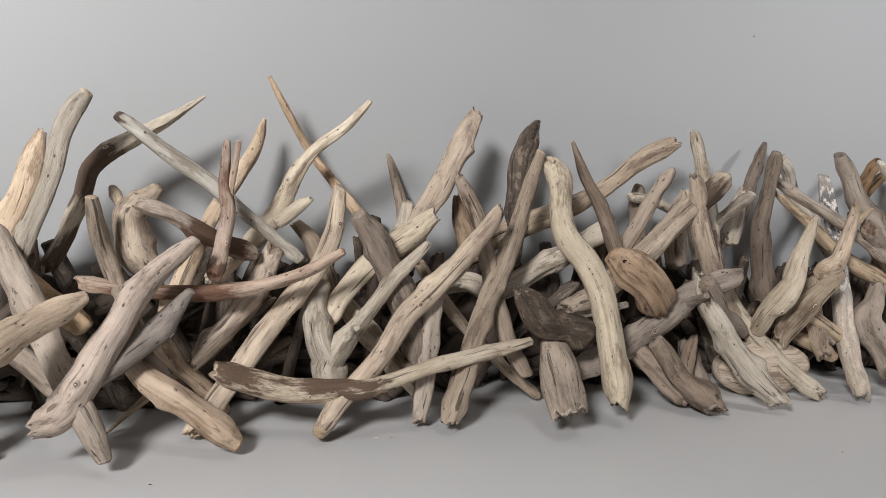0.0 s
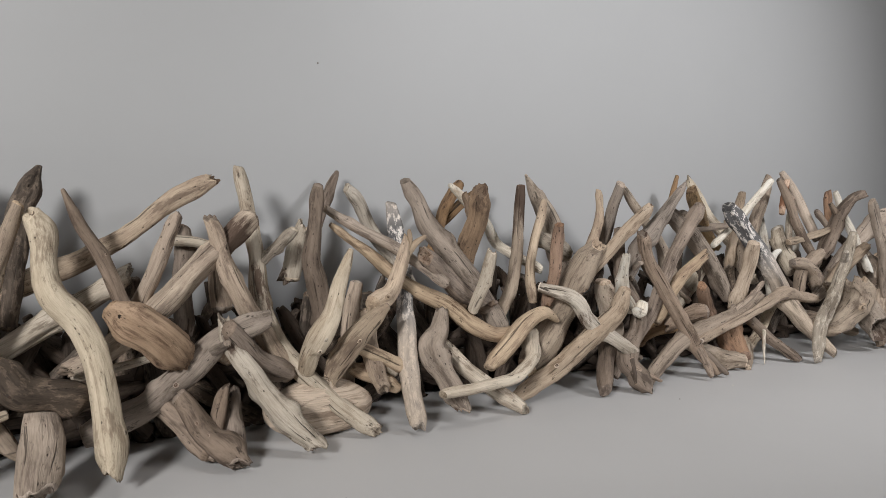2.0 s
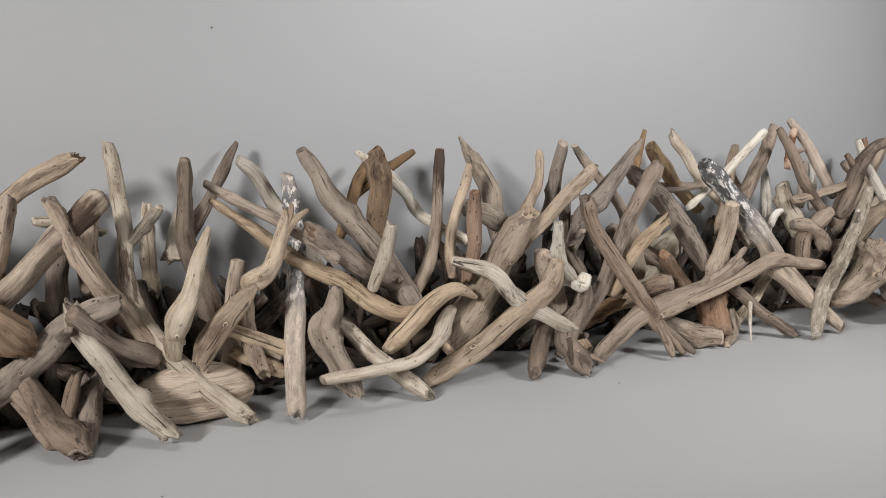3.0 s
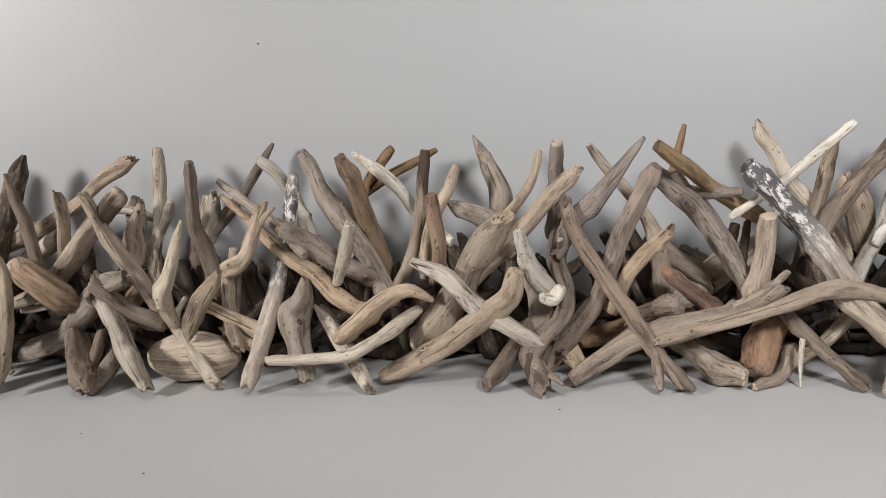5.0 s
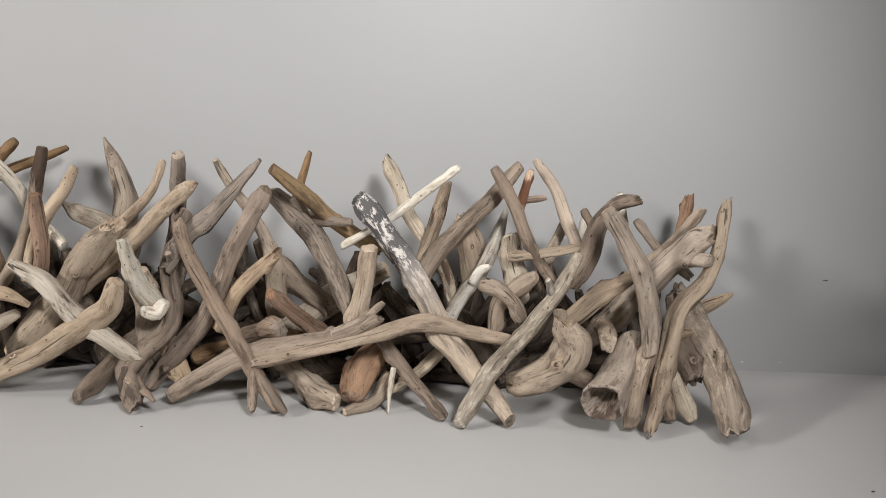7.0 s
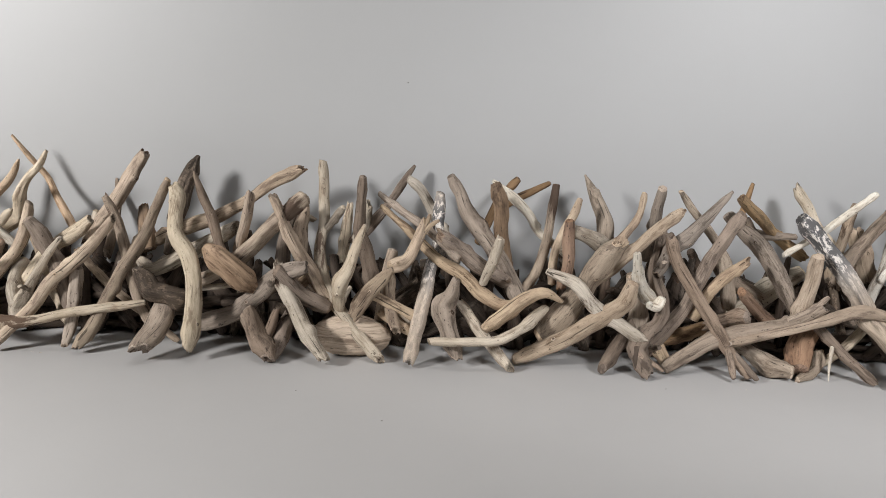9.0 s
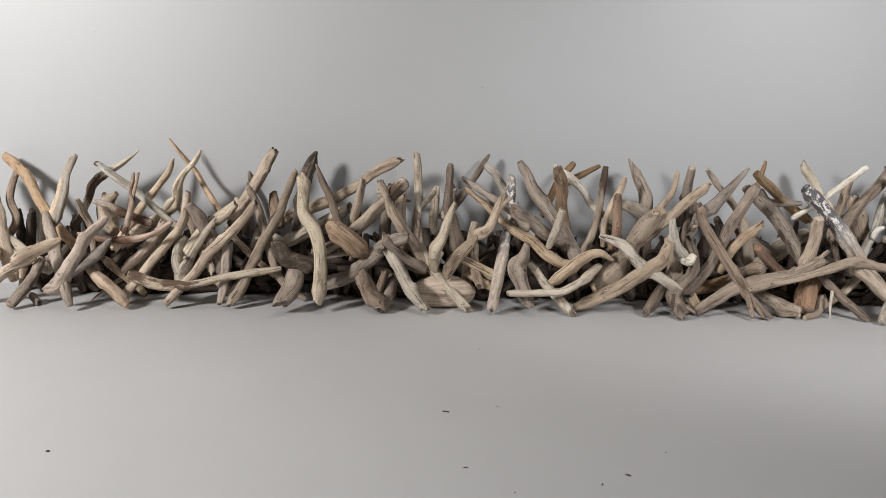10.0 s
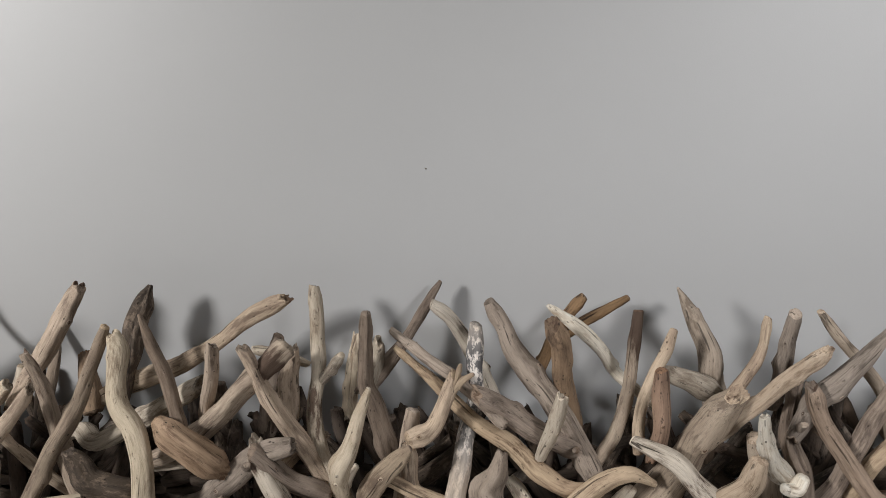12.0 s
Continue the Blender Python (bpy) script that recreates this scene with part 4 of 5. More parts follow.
driftwood("nearly white bleached slightly curved driftwood branch, forked, leaning within the heap", "white", [(0.942, 0.623, 0.147, 0.0052), (0.946, 0.631, 0.124, 0.0067), (0.954, 0.638, 0.101, 0.0089), (0.969, 0.642, 0.084, 0.0077)], ('broken', 'round'), 3, 0.7, branches=[[(0.976, 0.63, 0.092, 0.0059), (0.97, 0.627, 0.083, 0.0071), (0.961, 0.623, 0.085, 0.0055)]], name="driftwood_branch")
driftwood("straw-coloured slightly curved driftwood branch, leaning upright within the heap", "straw", [(0.944, 0.661, 0.112, 0.0095), (0.954, 0.659, 0.08, 0.0122), (0.952, 0.652, 0.037, 0.011)], ('cut', 'broken'), 2, 1.0, name="driftwood_branch")
driftwood("straw-coloured slightly curved driftwood branch, leaning aslant on the grey floor", "straw", [(0.939, 0.618, 0.111, 0.0075), (0.928, 0.621, 0.084, 0.0096), (0.896, 0.623, 0.06, 0.0102), (0.863, 0.624, 0.036, 0.01), (0.828, 0.625, 0.019, 0.0097), (0.804, 0.623, 0.008, 0.0076)], ('round', 'round'), 2, 1.0, name="driftwood_branch")
driftwood("pale grey slightly curved driftwood branch, leaning aslant within the heap", "paleg", [(0.841, 0.637, 0.117, 0.0066), (0.873, 0.623, 0.105, 0.0085), (0.898, 0.623, 0.079, 0.0093, 0.3), (0.929, 0.621, 0.058, 0.0076), (0.956, 0.619, 0.042, 0.0063)], ('cut', 'broken'), 1, 1.0, name="driftwood_branch")
driftwood("dull grey-brown straight driftwood branch, leaning aslant on the grey floor", "greybrown", [(0.908, 0.607, 0.008, 0.0074), (0.926, 0.631, 0.028, 0.0095), (0.948, 0.651, 0.055, 0.0087)], ('round', 'round'), 3, 1.0, name="driftwood_branch", stubs=2)
driftwood("pale bleached bent driftwood stick, lying level within the heap", "pale", [(0.702, 0.59, 0.035, 0.0054), (0.74, 0.589, 0.037, 0.0061), (0.778, 0.594, 0.039, 0.0065), (0.809, 0.603, 0.052, 0.0069), (0.825, 0.627, 0.062, 0.0074), (0.838, 0.643, 0.07, 0.0058)], ('round', 'round'), 1, 1.0, name="driftwood_stick")
driftwood("tan weathered straight driftwood branch, leaning aslant within the heap", "tan", [(0.857, 0.628, 0.083, 0.0033), (0.836, 0.622, 0.094, 0.0069), (0.814, 0.62, 0.086, 0.0092), (0.789, 0.616, 0.066, 0.0098), (0.766, 0.612, 0.048, 0.007)], ('round', 'round'), 2, 1.0, name="driftwood_branch")
driftwood("grey-tan weathered slightly curved driftwood log, leaning upright on the grey floor", "greytan", [(0.728, 0.64, 0.1, 0.0071), (0.724, 0.637, 0.083, 0.0089), (0.716, 0.632, 0.065, 0.0156), (0.724, 0.62, 0.042, 0.0117), (0.733, 0.606, 0.014, 0.0098)], ('broken', 'broken'), 1, 1.0, name="driftwood_log", stubs=0)
driftwood("pale bleached straight driftwood branch, leaning aslant on the grey floor", "pale", [(0.734, 0.659, 0.068, 0.0075), (0.761, 0.636, 0.037, 0.0091), (0.78, 0.618, 0.02, 0.0089), (0.798, 0.597, 0.007, 0.0069)], ('broken', 'broken'), 3, 1.0, name="driftwood_branch", stubs=1)
driftwood("pale bleached straight driftwood stick, leaning upright within the heap", "pale", [(0.78, 0.635, 0.155, 0.0062), (0.773, 0.635, 0.129, 0.0068), (0.761, 0.638, 0.099, 0.0064)], ('broken', 'round'), 1, 1.0, name="driftwood_stick")
driftwood("dull grey-brown straight driftwood branch, leaning aslant within the heap", "greybrown", [(0.707, 0.638, 0.155, 0.0082), (0.738, 0.651, 0.131, 0.0105), (0.769, 0.658, 0.109, 0.0091), (0.8, 0.663, 0.093, 0.0071)], ('broken', 'broken'), 2, 1.0, name="driftwood_branch", stubs=2)
driftwood("purplish-grey straight driftwood branch, pointed tip, leaning upright within the heap", "lilac", [(1.053, 0.653, 0.221, 0.0025), (1.031, 0.654, 0.194, 0.0067), (1.01, 0.655, 0.17, 0.0084), (0.991, 0.654, 0.15, 0.0093), (0.972, 0.652, 0.119, 0.0085)], ('round', 'broken'), 3, 1.0, name="driftwood_branch", stubs=2)
driftwood("straw-coloured slightly curved driftwood branch, leaning upright within the heap", "straw", [(1.002, 0.7, 0.214, 0.0041), (1.014, 0.697, 0.196, 0.0053), (1.032, 0.693, 0.174, 0.0058), (1.051, 0.687, 0.147, 0.0066), (1.061, 0.684, 0.115, 0.0097), (1.066, 0.677, 0.074, 0.0097)], ('round', 'round'), 1, 1.0, name="driftwood_branch")
driftwood("dull grey-brown straight driftwood branch, leaning upright on the grey floor", "greybrown", [(0.982, 0.643, 0.167, 0.0055), (0.992, 0.642, 0.136, 0.0071), (1.011, 0.637, 0.106, 0.0076), (1.035, 0.631, 0.07, 0.008), (1.058, 0.626, 0.035, 0.008), (1.083, 0.614, 0.006, 0.0062)], ('broken', 'round'), 1, 1.0, branches=[[(1.09, 0.608, 0.005, 0.003), (1.078, 0.614, 0.017, 0.0045), (1.066, 0.622, 0.03, 0.0045)], [(1.062, 0.604, 0.006, 0.003), (1.06, 0.612, 0.02, 0.0045), (1.058, 0.624, 0.036, 0.005)]], name="driftwood_branch", stubs=1)
driftwood("dull grey-brown straight driftwood branch, leaning upright on the grey floor", "greybrown", [(1.062, 0.637, 0.197, 0.007), (1.042, 0.642, 0.16, 0.0083), (1.026, 0.646, 0.125, 0.0084), (1.01, 0.65, 0.081, 0.0086), (0.981, 0.654, 0.037, 0.0088), (0.958, 0.65, 0.007, 0.0069)], ('round', 'cut'), 3, 1.0, name="driftwood_branch", stubs=2)
driftwood("dull grey-brown bent driftwood branch, leaning upright on the grey floor", "greybrown", [(0.981, 0.679, 0.167, 0.0061), (0.971, 0.662, 0.122, 0.0078), (0.98, 0.645, 0.083, 0.0094), (0.973, 0.634, 0.059, 0.0094), (0.956, 0.625, 0.04, 0.0114), (0.948, 0.618, 0.027, 0.0114), (0.962, 0.601, 0.007, 0.0089)], ('cut', 'broken'), 1, 2.2, branches=[[(0.978, 0.598, 0.012, 0.002), (0.965, 0.606, 0.019, 0.004), (0.95, 0.615, 0.028, 0.006)], [(0.948, 0.604, 0.011, 0.0025), (0.947, 0.608, 0.022, 0.0045), (0.948, 0.615, 0.033, 0.006)]], name="driftwood_branch", stubs=3)
driftwood("tan weathered straight driftwood branch, leaning upright within the heap", "tan", [(1.074, 0.635, 0.141, 0.0059), (1.051, 0.643, 0.119, 0.0076), (1.035, 0.647, 0.098, 0.0077), (1.019, 0.653, 0.064, 0.0074)], ('broken', 'cut'), 1, 1.0, name="driftwood_branch", stubs=1)
driftwood("yellowish-brown straight driftwood branch, leaning aslant within the heap", "olivebrown", [(1.064, 0.653, 0.214, 0.0067, 0.4), (1.089, 0.668, 0.192, 0.0086), (1.111, 0.678, 0.172, 0.0078), (1.132, 0.688, 0.155, 0.0075), (1.158, 0.698, 0.139, 0.0077)], ('cut', 'broken'), 1, 1.0, name="driftwood_branch")
driftwood("brown straight driftwood stick, pointed tip, leaning upright within the heap", "brown", [(1.09, 0.703, 0.227, 0.0027), (1.085, 0.703, 0.208, 0.004), (1.075, 0.703, 0.171, 0.0049)], ('round', 'round'), 1, 1.0, name="driftwood_stick")
driftwood("purplish-grey straight driftwood branch, forked, leaning upright within the heap", "lilac", [(1.059, 0.685, 0.189, 0.0085), (1.089, 0.681, 0.163, 0.0109), (1.111, 0.674, 0.138, 0.0109), (1.125, 0.667, 0.112, 0.0109), (1.141, 0.659, 0.082, 0.0091)], ('round', 'round'), 2, 1.0, branches=[[(1.135, 0.663, 0.169, 0.0044), (1.106, 0.677, 0.166, 0.0057), (1.09, 0.686, 0.167, 0.0075)], [(1.08, 0.681, 0.184, 0.0068), (1.089, 0.683, 0.165, 0.0087), (1.107, 0.678, 0.142, 0.0096)]], name="driftwood_branch", stubs=1)
driftwood("grey-tan weathered straight driftwood branch, leaning aslant on the grey floor", "greytan", [(0.985, 0.622, 0.008, 0.007), (1.019, 0.63, 0.031, 0.0088), (1.054, 0.631, 0.049, 0.0087), (1.092, 0.632, 0.059, 0.0084), (1.136, 0.634, 0.071, 0.008), (1.166, 0.631, 0.089, 0.0062)], ('round', 'broken'), 3, 1.0, branches=[[(1.17, 0.632, 0.103, 0.0027), (1.151, 0.632, 0.086, 0.004), (1.126, 0.632, 0.072, 0.005)]], name="driftwood_branch")
driftwood("straw-coloured straight driftwood branch, leaning upright within the heap", "straw", [(1.155, 0.637, 0.15, 0.0092), (1.153, 0.641, 0.122, 0.0084), (1.149, 0.645, 0.096, 0.0085), (1.14, 0.648, 0.07, 0.0078)], ('cut', 'round'), 1, 1.0, name="driftwood_branch")
driftwood("grey-tan weathered slightly curved driftwood branch, lying level within the heap", "greytan", [(1.059, 0.622, 0.043, 0.0049), (1.113, 0.626, 0.058, 0.0063), (1.163, 0.628, 0.073, 0.0069), (1.207, 0.63, 0.087, 0.0079), (1.248, 0.639, 0.078, 0.0073), (1.288, 0.644, 0.072, 0.0057)], ('broken', 'round'), 3, 1.0, name="driftwood_branch")
driftwood("reddish-brown straight driftwood branch, leaning aslant within the heap", "redbrown", [(1.07, 0.634, 0.104, 0.0067), (1.094, 0.651, 0.08, 0.0086), (1.121, 0.667, 0.054, 0.0075)], ('round', 'round'), 3, 1.0, name="driftwood_branch", stubs=1)
driftwood("dull grey-brown straight driftwood chunk, lying level within the heap", "greybrown", [(1.039, 0.654, 0.056, 0.0087), (1.062, 0.646, 0.067, 0.0111), (1.078, 0.634, 0.072, 0.0087)], ('broken', 'round'), 2, 2.2, name="driftwood_chunk")
driftwood("brown straight driftwood branch, lying level within the heap", "brown", [(0.99, 0.682, 0.026, 0.0082), (1.044, 0.686, 0.044, 0.0099), (1.09, 0.687, 0.049, 0.009)], ('round', 'broken'), 3, 1.0, name="driftwood_branch", stubs=1)
driftwood("straw-coloured slightly curved driftwood branch, lying level on the grey floor", "straw", [(1.074, 0.665, 0.028, 0.0085), (1.108, 0.645, 0.01, 0.0109), (1.133, 0.621, 0.006, 0.0085)], ('broken', 'cut'), 2, 2.2, name="driftwood_branch", stubs=1)
driftwood("straw-coloured slightly curved driftwood branch, lying level on the grey floor", "straw", [(1.141, 0.621, 0.003, 0.0048), (1.165, 0.644, 0.008, 0.0062), (1.177, 0.659, 0.022, 0.008)], ('cut', 'broken'), 2, 2.2, name="driftwood_branch")
driftwood("reddish-brown slightly curved driftwood chunk, leaning aslant on the grey floor", "redbrown", [(1.166, 0.67, 0.048, 0.0114), (1.152, 0.66, 0.03, 0.0146), (1.147, 0.635, 0.012, 0.0114)], ('broken', 'round'), 3, 2.2, name="driftwood_chunk")
driftwood("nearly white bleached driftwood stick, pointed tip, leaning on the grey floor", "white", [(1.182, 0.635, 0.042, 0.0026), (1.18, 0.632, 0.021, 0.002), (1.18, 0.629, 0.001, 0.0007)], ('round', 'round'), 1, 0.7, name="driftwood_stick")
driftwood("tan weathered straight driftwood chunk, leaning upright on the grey floor", "tan", [(0.968, 0.662, 0.051, 0.0097), (0.98, 0.66, 0.024, 0.0093), (0.991, 0.652, 0.007, 0.0073)], ('broken', 'round'), 1, 1.0, name="driftwood_chunk")
driftwood("grey-tan weathered straight driftwood branch, leaning aslant within the heap", "greytan", [(1.056, 0.715, 0.121, 0.0092), (1.082, 0.709, 0.099, 0.0114), (1.113, 0.7, 0.079, 0.0114)], ('round', 'broken'), 1, 1.0, name="driftwood_branch", stubs=1)
driftwood("olive-tan smooth straight driftwood log, leaning aslant within the heap", "olive", [(1.075, 0.697, 0.058, 0.0108), (1.119, 0.712, 0.087, 0.0138), (1.165, 0.722, 0.113, 0.0112)], ('broken', 'round'), 1, 0.7, name="driftwood_log", stubs=1)
driftwood("tan driftwood branch with black-and-white peeling bark on its upper half", "birch", [(1.141, 0.667, 0.191, 0.0095, 1.0), (1.165, 0.662, 0.163, 0.0109, 1.0), (1.186, 0.656, 0.138, 0.0113, 0.9), (1.203, 0.65, 0.115, 0.0112, 0.35), (1.222, 0.642, 0.081, 0.0125), (1.244, 0.635, 0.053, 0.0121), (1.267, 0.627, 0.03, 0.0104), (1.288, 0.612, 0.008, 0.0081)], ('cut', 'round'), 3, 1.0, name="driftwood_branch", stubs=2)
driftwood("nearly white bleached straight driftwood stick, pointed tip, leaning within the heap", "white", [(1.23, 0.679, 0.223, 0.0037), (1.205, 0.679, 0.202, 0.0047), (1.175, 0.678, 0.176, 0.0047), (1.127, 0.674, 0.144, 0.0039)], ('round', 'round'), 1, 0.7, name="driftwood_stick")
driftwood("pale grey straight driftwood branch, leaning upright within the heap", "paleg", [(1.159, 0.754, 0.22, 0.0058), (1.173, 0.746, 0.195, 0.0074), (1.189, 0.733, 0.164, 0.0078), (1.22, 0.715, 0.124, 0.0077, 0.5), (1.234, 0.699, 0.089, 0.0067)], ('broken', 'round'), 2, 1.0, name="driftwood_branch", stubs=1)
driftwood("straw-coloured straight driftwood branch, leaning upright within the heap", "straw", [(1.221, 0.716, 0.205, 0.0059, 0.3), (1.214, 0.716, 0.173, 0.0076, 0.4), (1.205, 0.713, 0.14, 0.0076), (1.198, 0.71, 0.107, 0.0076)], ('cut', 'broken'), 3, 1.0, name="driftwood_branch")
driftwood("grey-tan weathered straight driftwood branch, leaning aslant within the heap", "greytan", [(1.291, 0.734, 0.224, 0.0063), (1.27, 0.724, 0.198, 0.0081), (1.244, 0.711, 0.171, 0.0084), (1.218, 0.699, 0.144, 0.0097), (1.194, 0.681, 0.107, 0.0096)], ('cut', 'broken'), 1, 1.0, name="driftwood_branch")
driftwood("nearly white bleached straight driftwood stick, forked, leaning aslant within the heap", "white", [(1.281, 0.736, 0.18, 0.0028), (1.273, 0.723, 0.154, 0.0064), (1.258, 0.702, 0.123, 0.0062, 0.4), (1.237, 0.678, 0.094, 0.0061), (1.223, 0.658, 0.071, 0.0056)], ('round', 'round'), 1, 0.7, branches=[[(1.266, 0.686, 0.131, 0.0026), (1.257, 0.688, 0.126, 0.0048), (1.25, 0.687, 0.114, 0.0044)]], name="driftwood_stick")
driftwood("dull grey-brown straight driftwood stick, leaning upright within the heap", "greybrown", [(1.264, 0.695, 0.223, 0.0044), (1.281, 0.692, 0.197, 0.0057), (1.298, 0.688, 0.161, 0.0061), (1.318, 0.682, 0.131, 0.0057), (1.333, 0.678, 0.111, 0.0053)], ('round', 'broken'), 1, 1.0, name="driftwood_stick")
driftwood("pinkish-tan straight driftwood stick, forked, leaning upright within the heap", "pink", [(1.3, 0.711, 0.222, 0.0035), (1.295, 0.711, 0.199, 0.0045, 0.8), (1.29, 0.708, 0.177, 0.0045)], ('round', 'round'), 1, 1.0, branches=[[(1.316, 0.711, 0.197, 0.0027), (1.297, 0.712, 0.193, 0.0036)]], name="driftwood_stick")
driftwood("grey-tan weathered straight driftwood stick, leaning upright within the heap", "greytan", [(1.306, 0.725, 0.231, 0.0046), (1.327, 0.718, 0.203, 0.0059), (1.342, 0.709, 0.171, 0.0063), (1.355, 0.699, 0.141, 0.0063)], ('round', 'round'), 1, 1.0, name="driftwood_stick")
driftwood("mottled dark-and-white straight driftwood branch, leaning upright on the grey floor", "lichen", [(1.341, 0.636, 0.156, 0.0058), (1.323, 0.632, 0.121, 0.0074), (1.302, 0.626, 0.09, 0.0078), (1.279, 0.621, 0.064, 0.0086), (1.26, 0.616, 0.034, 0.0087), (1.244, 0.603, 0.006, 0.0068)], ('cut', 'round'), 3, 1.0, name="driftwood_branch", stubs=2)
driftwood("tan weathered straight driftwood stick, lying level within the heap", "tan", [(1.35, 0.677, 0.157, 0.0044), (1.325, 0.682, 0.15, 0.0052), (1.283, 0.688, 0.141, 0.0052)], ('round', 'cut'), 1, 1.0, name="driftwood_stick")
driftwood("pale grey straight driftwood chunk, leaning upright within the heap", "paleg", [(1.285, 0.711, 0.156, 0.0087), (1.288, 0.705, 0.13, 0.0111), (1.297, 0.692, 0.1, 0.0097)], ('round', 'round'), 3, 1.0, name="driftwood_chunk")
driftwood("grey-tan weathered slightly curved driftwood branch, leaning upright within the heap", "greytan", [(1.305, 0.652, 0.131, 0.0062), (1.29, 0.656, 0.119, 0.008), (1.275, 0.659, 0.103, 0.0085), (1.272, 0.66, 0.073, 0.0073)], ('round', 'broken'), 3, 1.0, name="driftwood_branch", stubs=2)
driftwood("tan weathered bent driftwood chunk, leaning upright within the heap", "tan", [(1.331, 0.615, 0.1, 0.0094), (1.336, 0.618, 0.082, 0.016), (1.327, 0.622, 0.059, 0.0172), (1.301, 0.625, 0.042, 0.013), (1.287, 0.63, 0.036, 0.0087)], ('broken', 'round'), 2, 1.4, name="driftwood_chunk", stubs=3)
driftwood("dull grey-brown slightly curved driftwood branch, leaning upright within the heap", "greybrown", [(1.392, 0.658, 0.206, 0.0056), (1.374, 0.664, 0.2, 0.0072), (1.362, 0.671, 0.179, 0.0099), (1.356, 0.677, 0.151, 0.0108), (1.343, 0.681, 0.121, 0.0096)], ('broken', 'round'), 1, 1.0, name="driftwood_branch", stubs=2)
driftwood("nearly white bleached straight driftwood stick, leaning upright within the heap", "white", [(1.384, 0.697, 0.206, 0.0041), (1.39, 0.688, 0.177, 0.0053), (1.403, 0.675, 0.143, 0.0057), (1.417, 0.658, 0.099, 0.0053)], ('round', 'broken'), 1, 0.7, name="driftwood_stick")
driftwood("grey-tan weathered slightly curved driftwood branch, leaning upright within the heap", "greytan", [(1.36, 0.626, 0.198, 0.0058), (1.38, 0.63, 0.171, 0.0074), (1.399, 0.63, 0.137, 0.0083), (1.408, 0.631, 0.106, 0.0088), (1.411, 0.629, 0.071, 0.0069)], ('round', 'cut'), 2, 1.0, name="driftwood_branch", stubs=1)
driftwood("tan weathered slightly curved driftwood branch, leaning upright on the grey floor", "tan", [(1.478, 0.676, 0.207, 0.0053), (1.474, 0.669, 0.17, 0.0068), (1.462, 0.659, 0.134, 0.0079), (1.44, 0.65, 0.108, 0.0094), (1.428, 0.636, 0.064, 0.0094), (1.413, 0.609, 0.009, 0.0074)], ('broken', 'broken'), 3, 1.0, name="driftwood_branch", stubs=2)
driftwood("grey-tan weathered straight driftwood log, forked, leaning aslant within the heap", "greytan", [(1.468, 0.671, 0.177, 0.0098), (1.451, 0.681, 0.164, 0.0125), (1.424, 0.689, 0.131, 0.0134), (1.397, 0.697, 0.094, 0.0127), (1.368, 0.703, 0.062, 0.0114)], ('broken', 'broken'), 3, 1.0, branches=[[(1.463, 0.658, 0.154, 0.0059), (1.449, 0.68, 0.15, 0.0076)]], name="driftwood_log")
driftwood("grey-tan weathered straight driftwood stick, leaning aslant within the heap", "greytan", [(1.477, 0.746, 0.189, 0.0052), (1.45, 0.74, 0.156, 0.0067), (1.422, 0.732, 0.133, 0.0066), (1.379, 0.719, 0.093, 0.0065)], ('broken', 'round'), 1, 1.0, name="driftwood_stick")
driftwood("reddish-brown straight driftwood stick, leaning upright within the heap", "redbrown", [(1.471, 0.773, 0.2, 0.005), (1.468, 0.769, 0.179, 0.0064), (1.462, 0.759, 0.148, 0.0064)], ('broken', 'broken'), 1, 1.0, name="driftwood_stick")
driftwood("dull grey-brown straight driftwood stick, leaning aslant within the heap", "greybrown", [(1.414, 0.747, 0.175, 0.0041), (1.437, 0.739, 0.149, 0.0053), (1.468, 0.728, 0.125, 0.0053)], ('round', 'broken'), 1, 1.0, name="driftwood_stick")
driftwood("pitted porous slightly curved driftwood log, leaning aslant on the grey floor", "porous", [(1.445, 0.691, 0.115, 0.011), (1.459, 0.674, 0.088, 0.0141), (1.475, 0.652, 0.061, 0.0154), (1.485, 0.632, 0.036, 0.0158), (1.484, 0.603, 0.015, 0.0147)], ('broken', 'broken'), 1, 1.5, name="driftwood_log", stubs=2)
driftwood("tan weathered straight driftwood stick, pointed tip, leaning aslant within the heap", "tan", [(1.503, 0.703, 0.115, 0.0024), (1.482, 0.699, 0.104, 0.0065), (1.45, 0.689, 0.091, 0.0064)], ('round', 'cut'), 1, 1.0, name="driftwood_stick")
driftwood("grey-tan weathered straight driftwood branch, leaning upright on the grey floor", "greytan", [(1.397, 0.62, 0.006, 0.0067), (1.405, 0.633, 0.042, 0.0086), (1.413, 0.64, 0.077, 0.0086)], ('cut', 'broken'), 3, 1.0, name="driftwood_branch")
driftwood("tan weathered straight driftwood branch, leaning aslant within the heap", "tan", [(1.391, 0.649, 0.135, 0.0073, 0.2), (1.365, 0.657, 0.112, 0.0094), (1.338, 0.661, 0.085, 0.0095)], ('broken', 'broken'), 3, 1.0, name="driftwood_branch", stubs=2)
driftwood("grey-tan weathered straight driftwood branch, lying level within the heap", "greytan", [(1.324, 0.69, 0.04, 0.0081), (1.361, 0.677, 0.03, 0.009), (1.397, 0.66, 0.015, 0.0081)], ('broken', 'cut'), 1, 1.0, name="driftwood_branch")
driftwood("pale bleached straight driftwood branch, leaning upright on the grey floor", "pale", [(1.441, 0.659, 0.048, 0.0067), (1.451, 0.657, 0.025, 0.0081), (1.46, 0.648, 0.006, 0.0063)], ('round', 'round'), 2, 1.0, name="driftwood_branch", stubs=2)
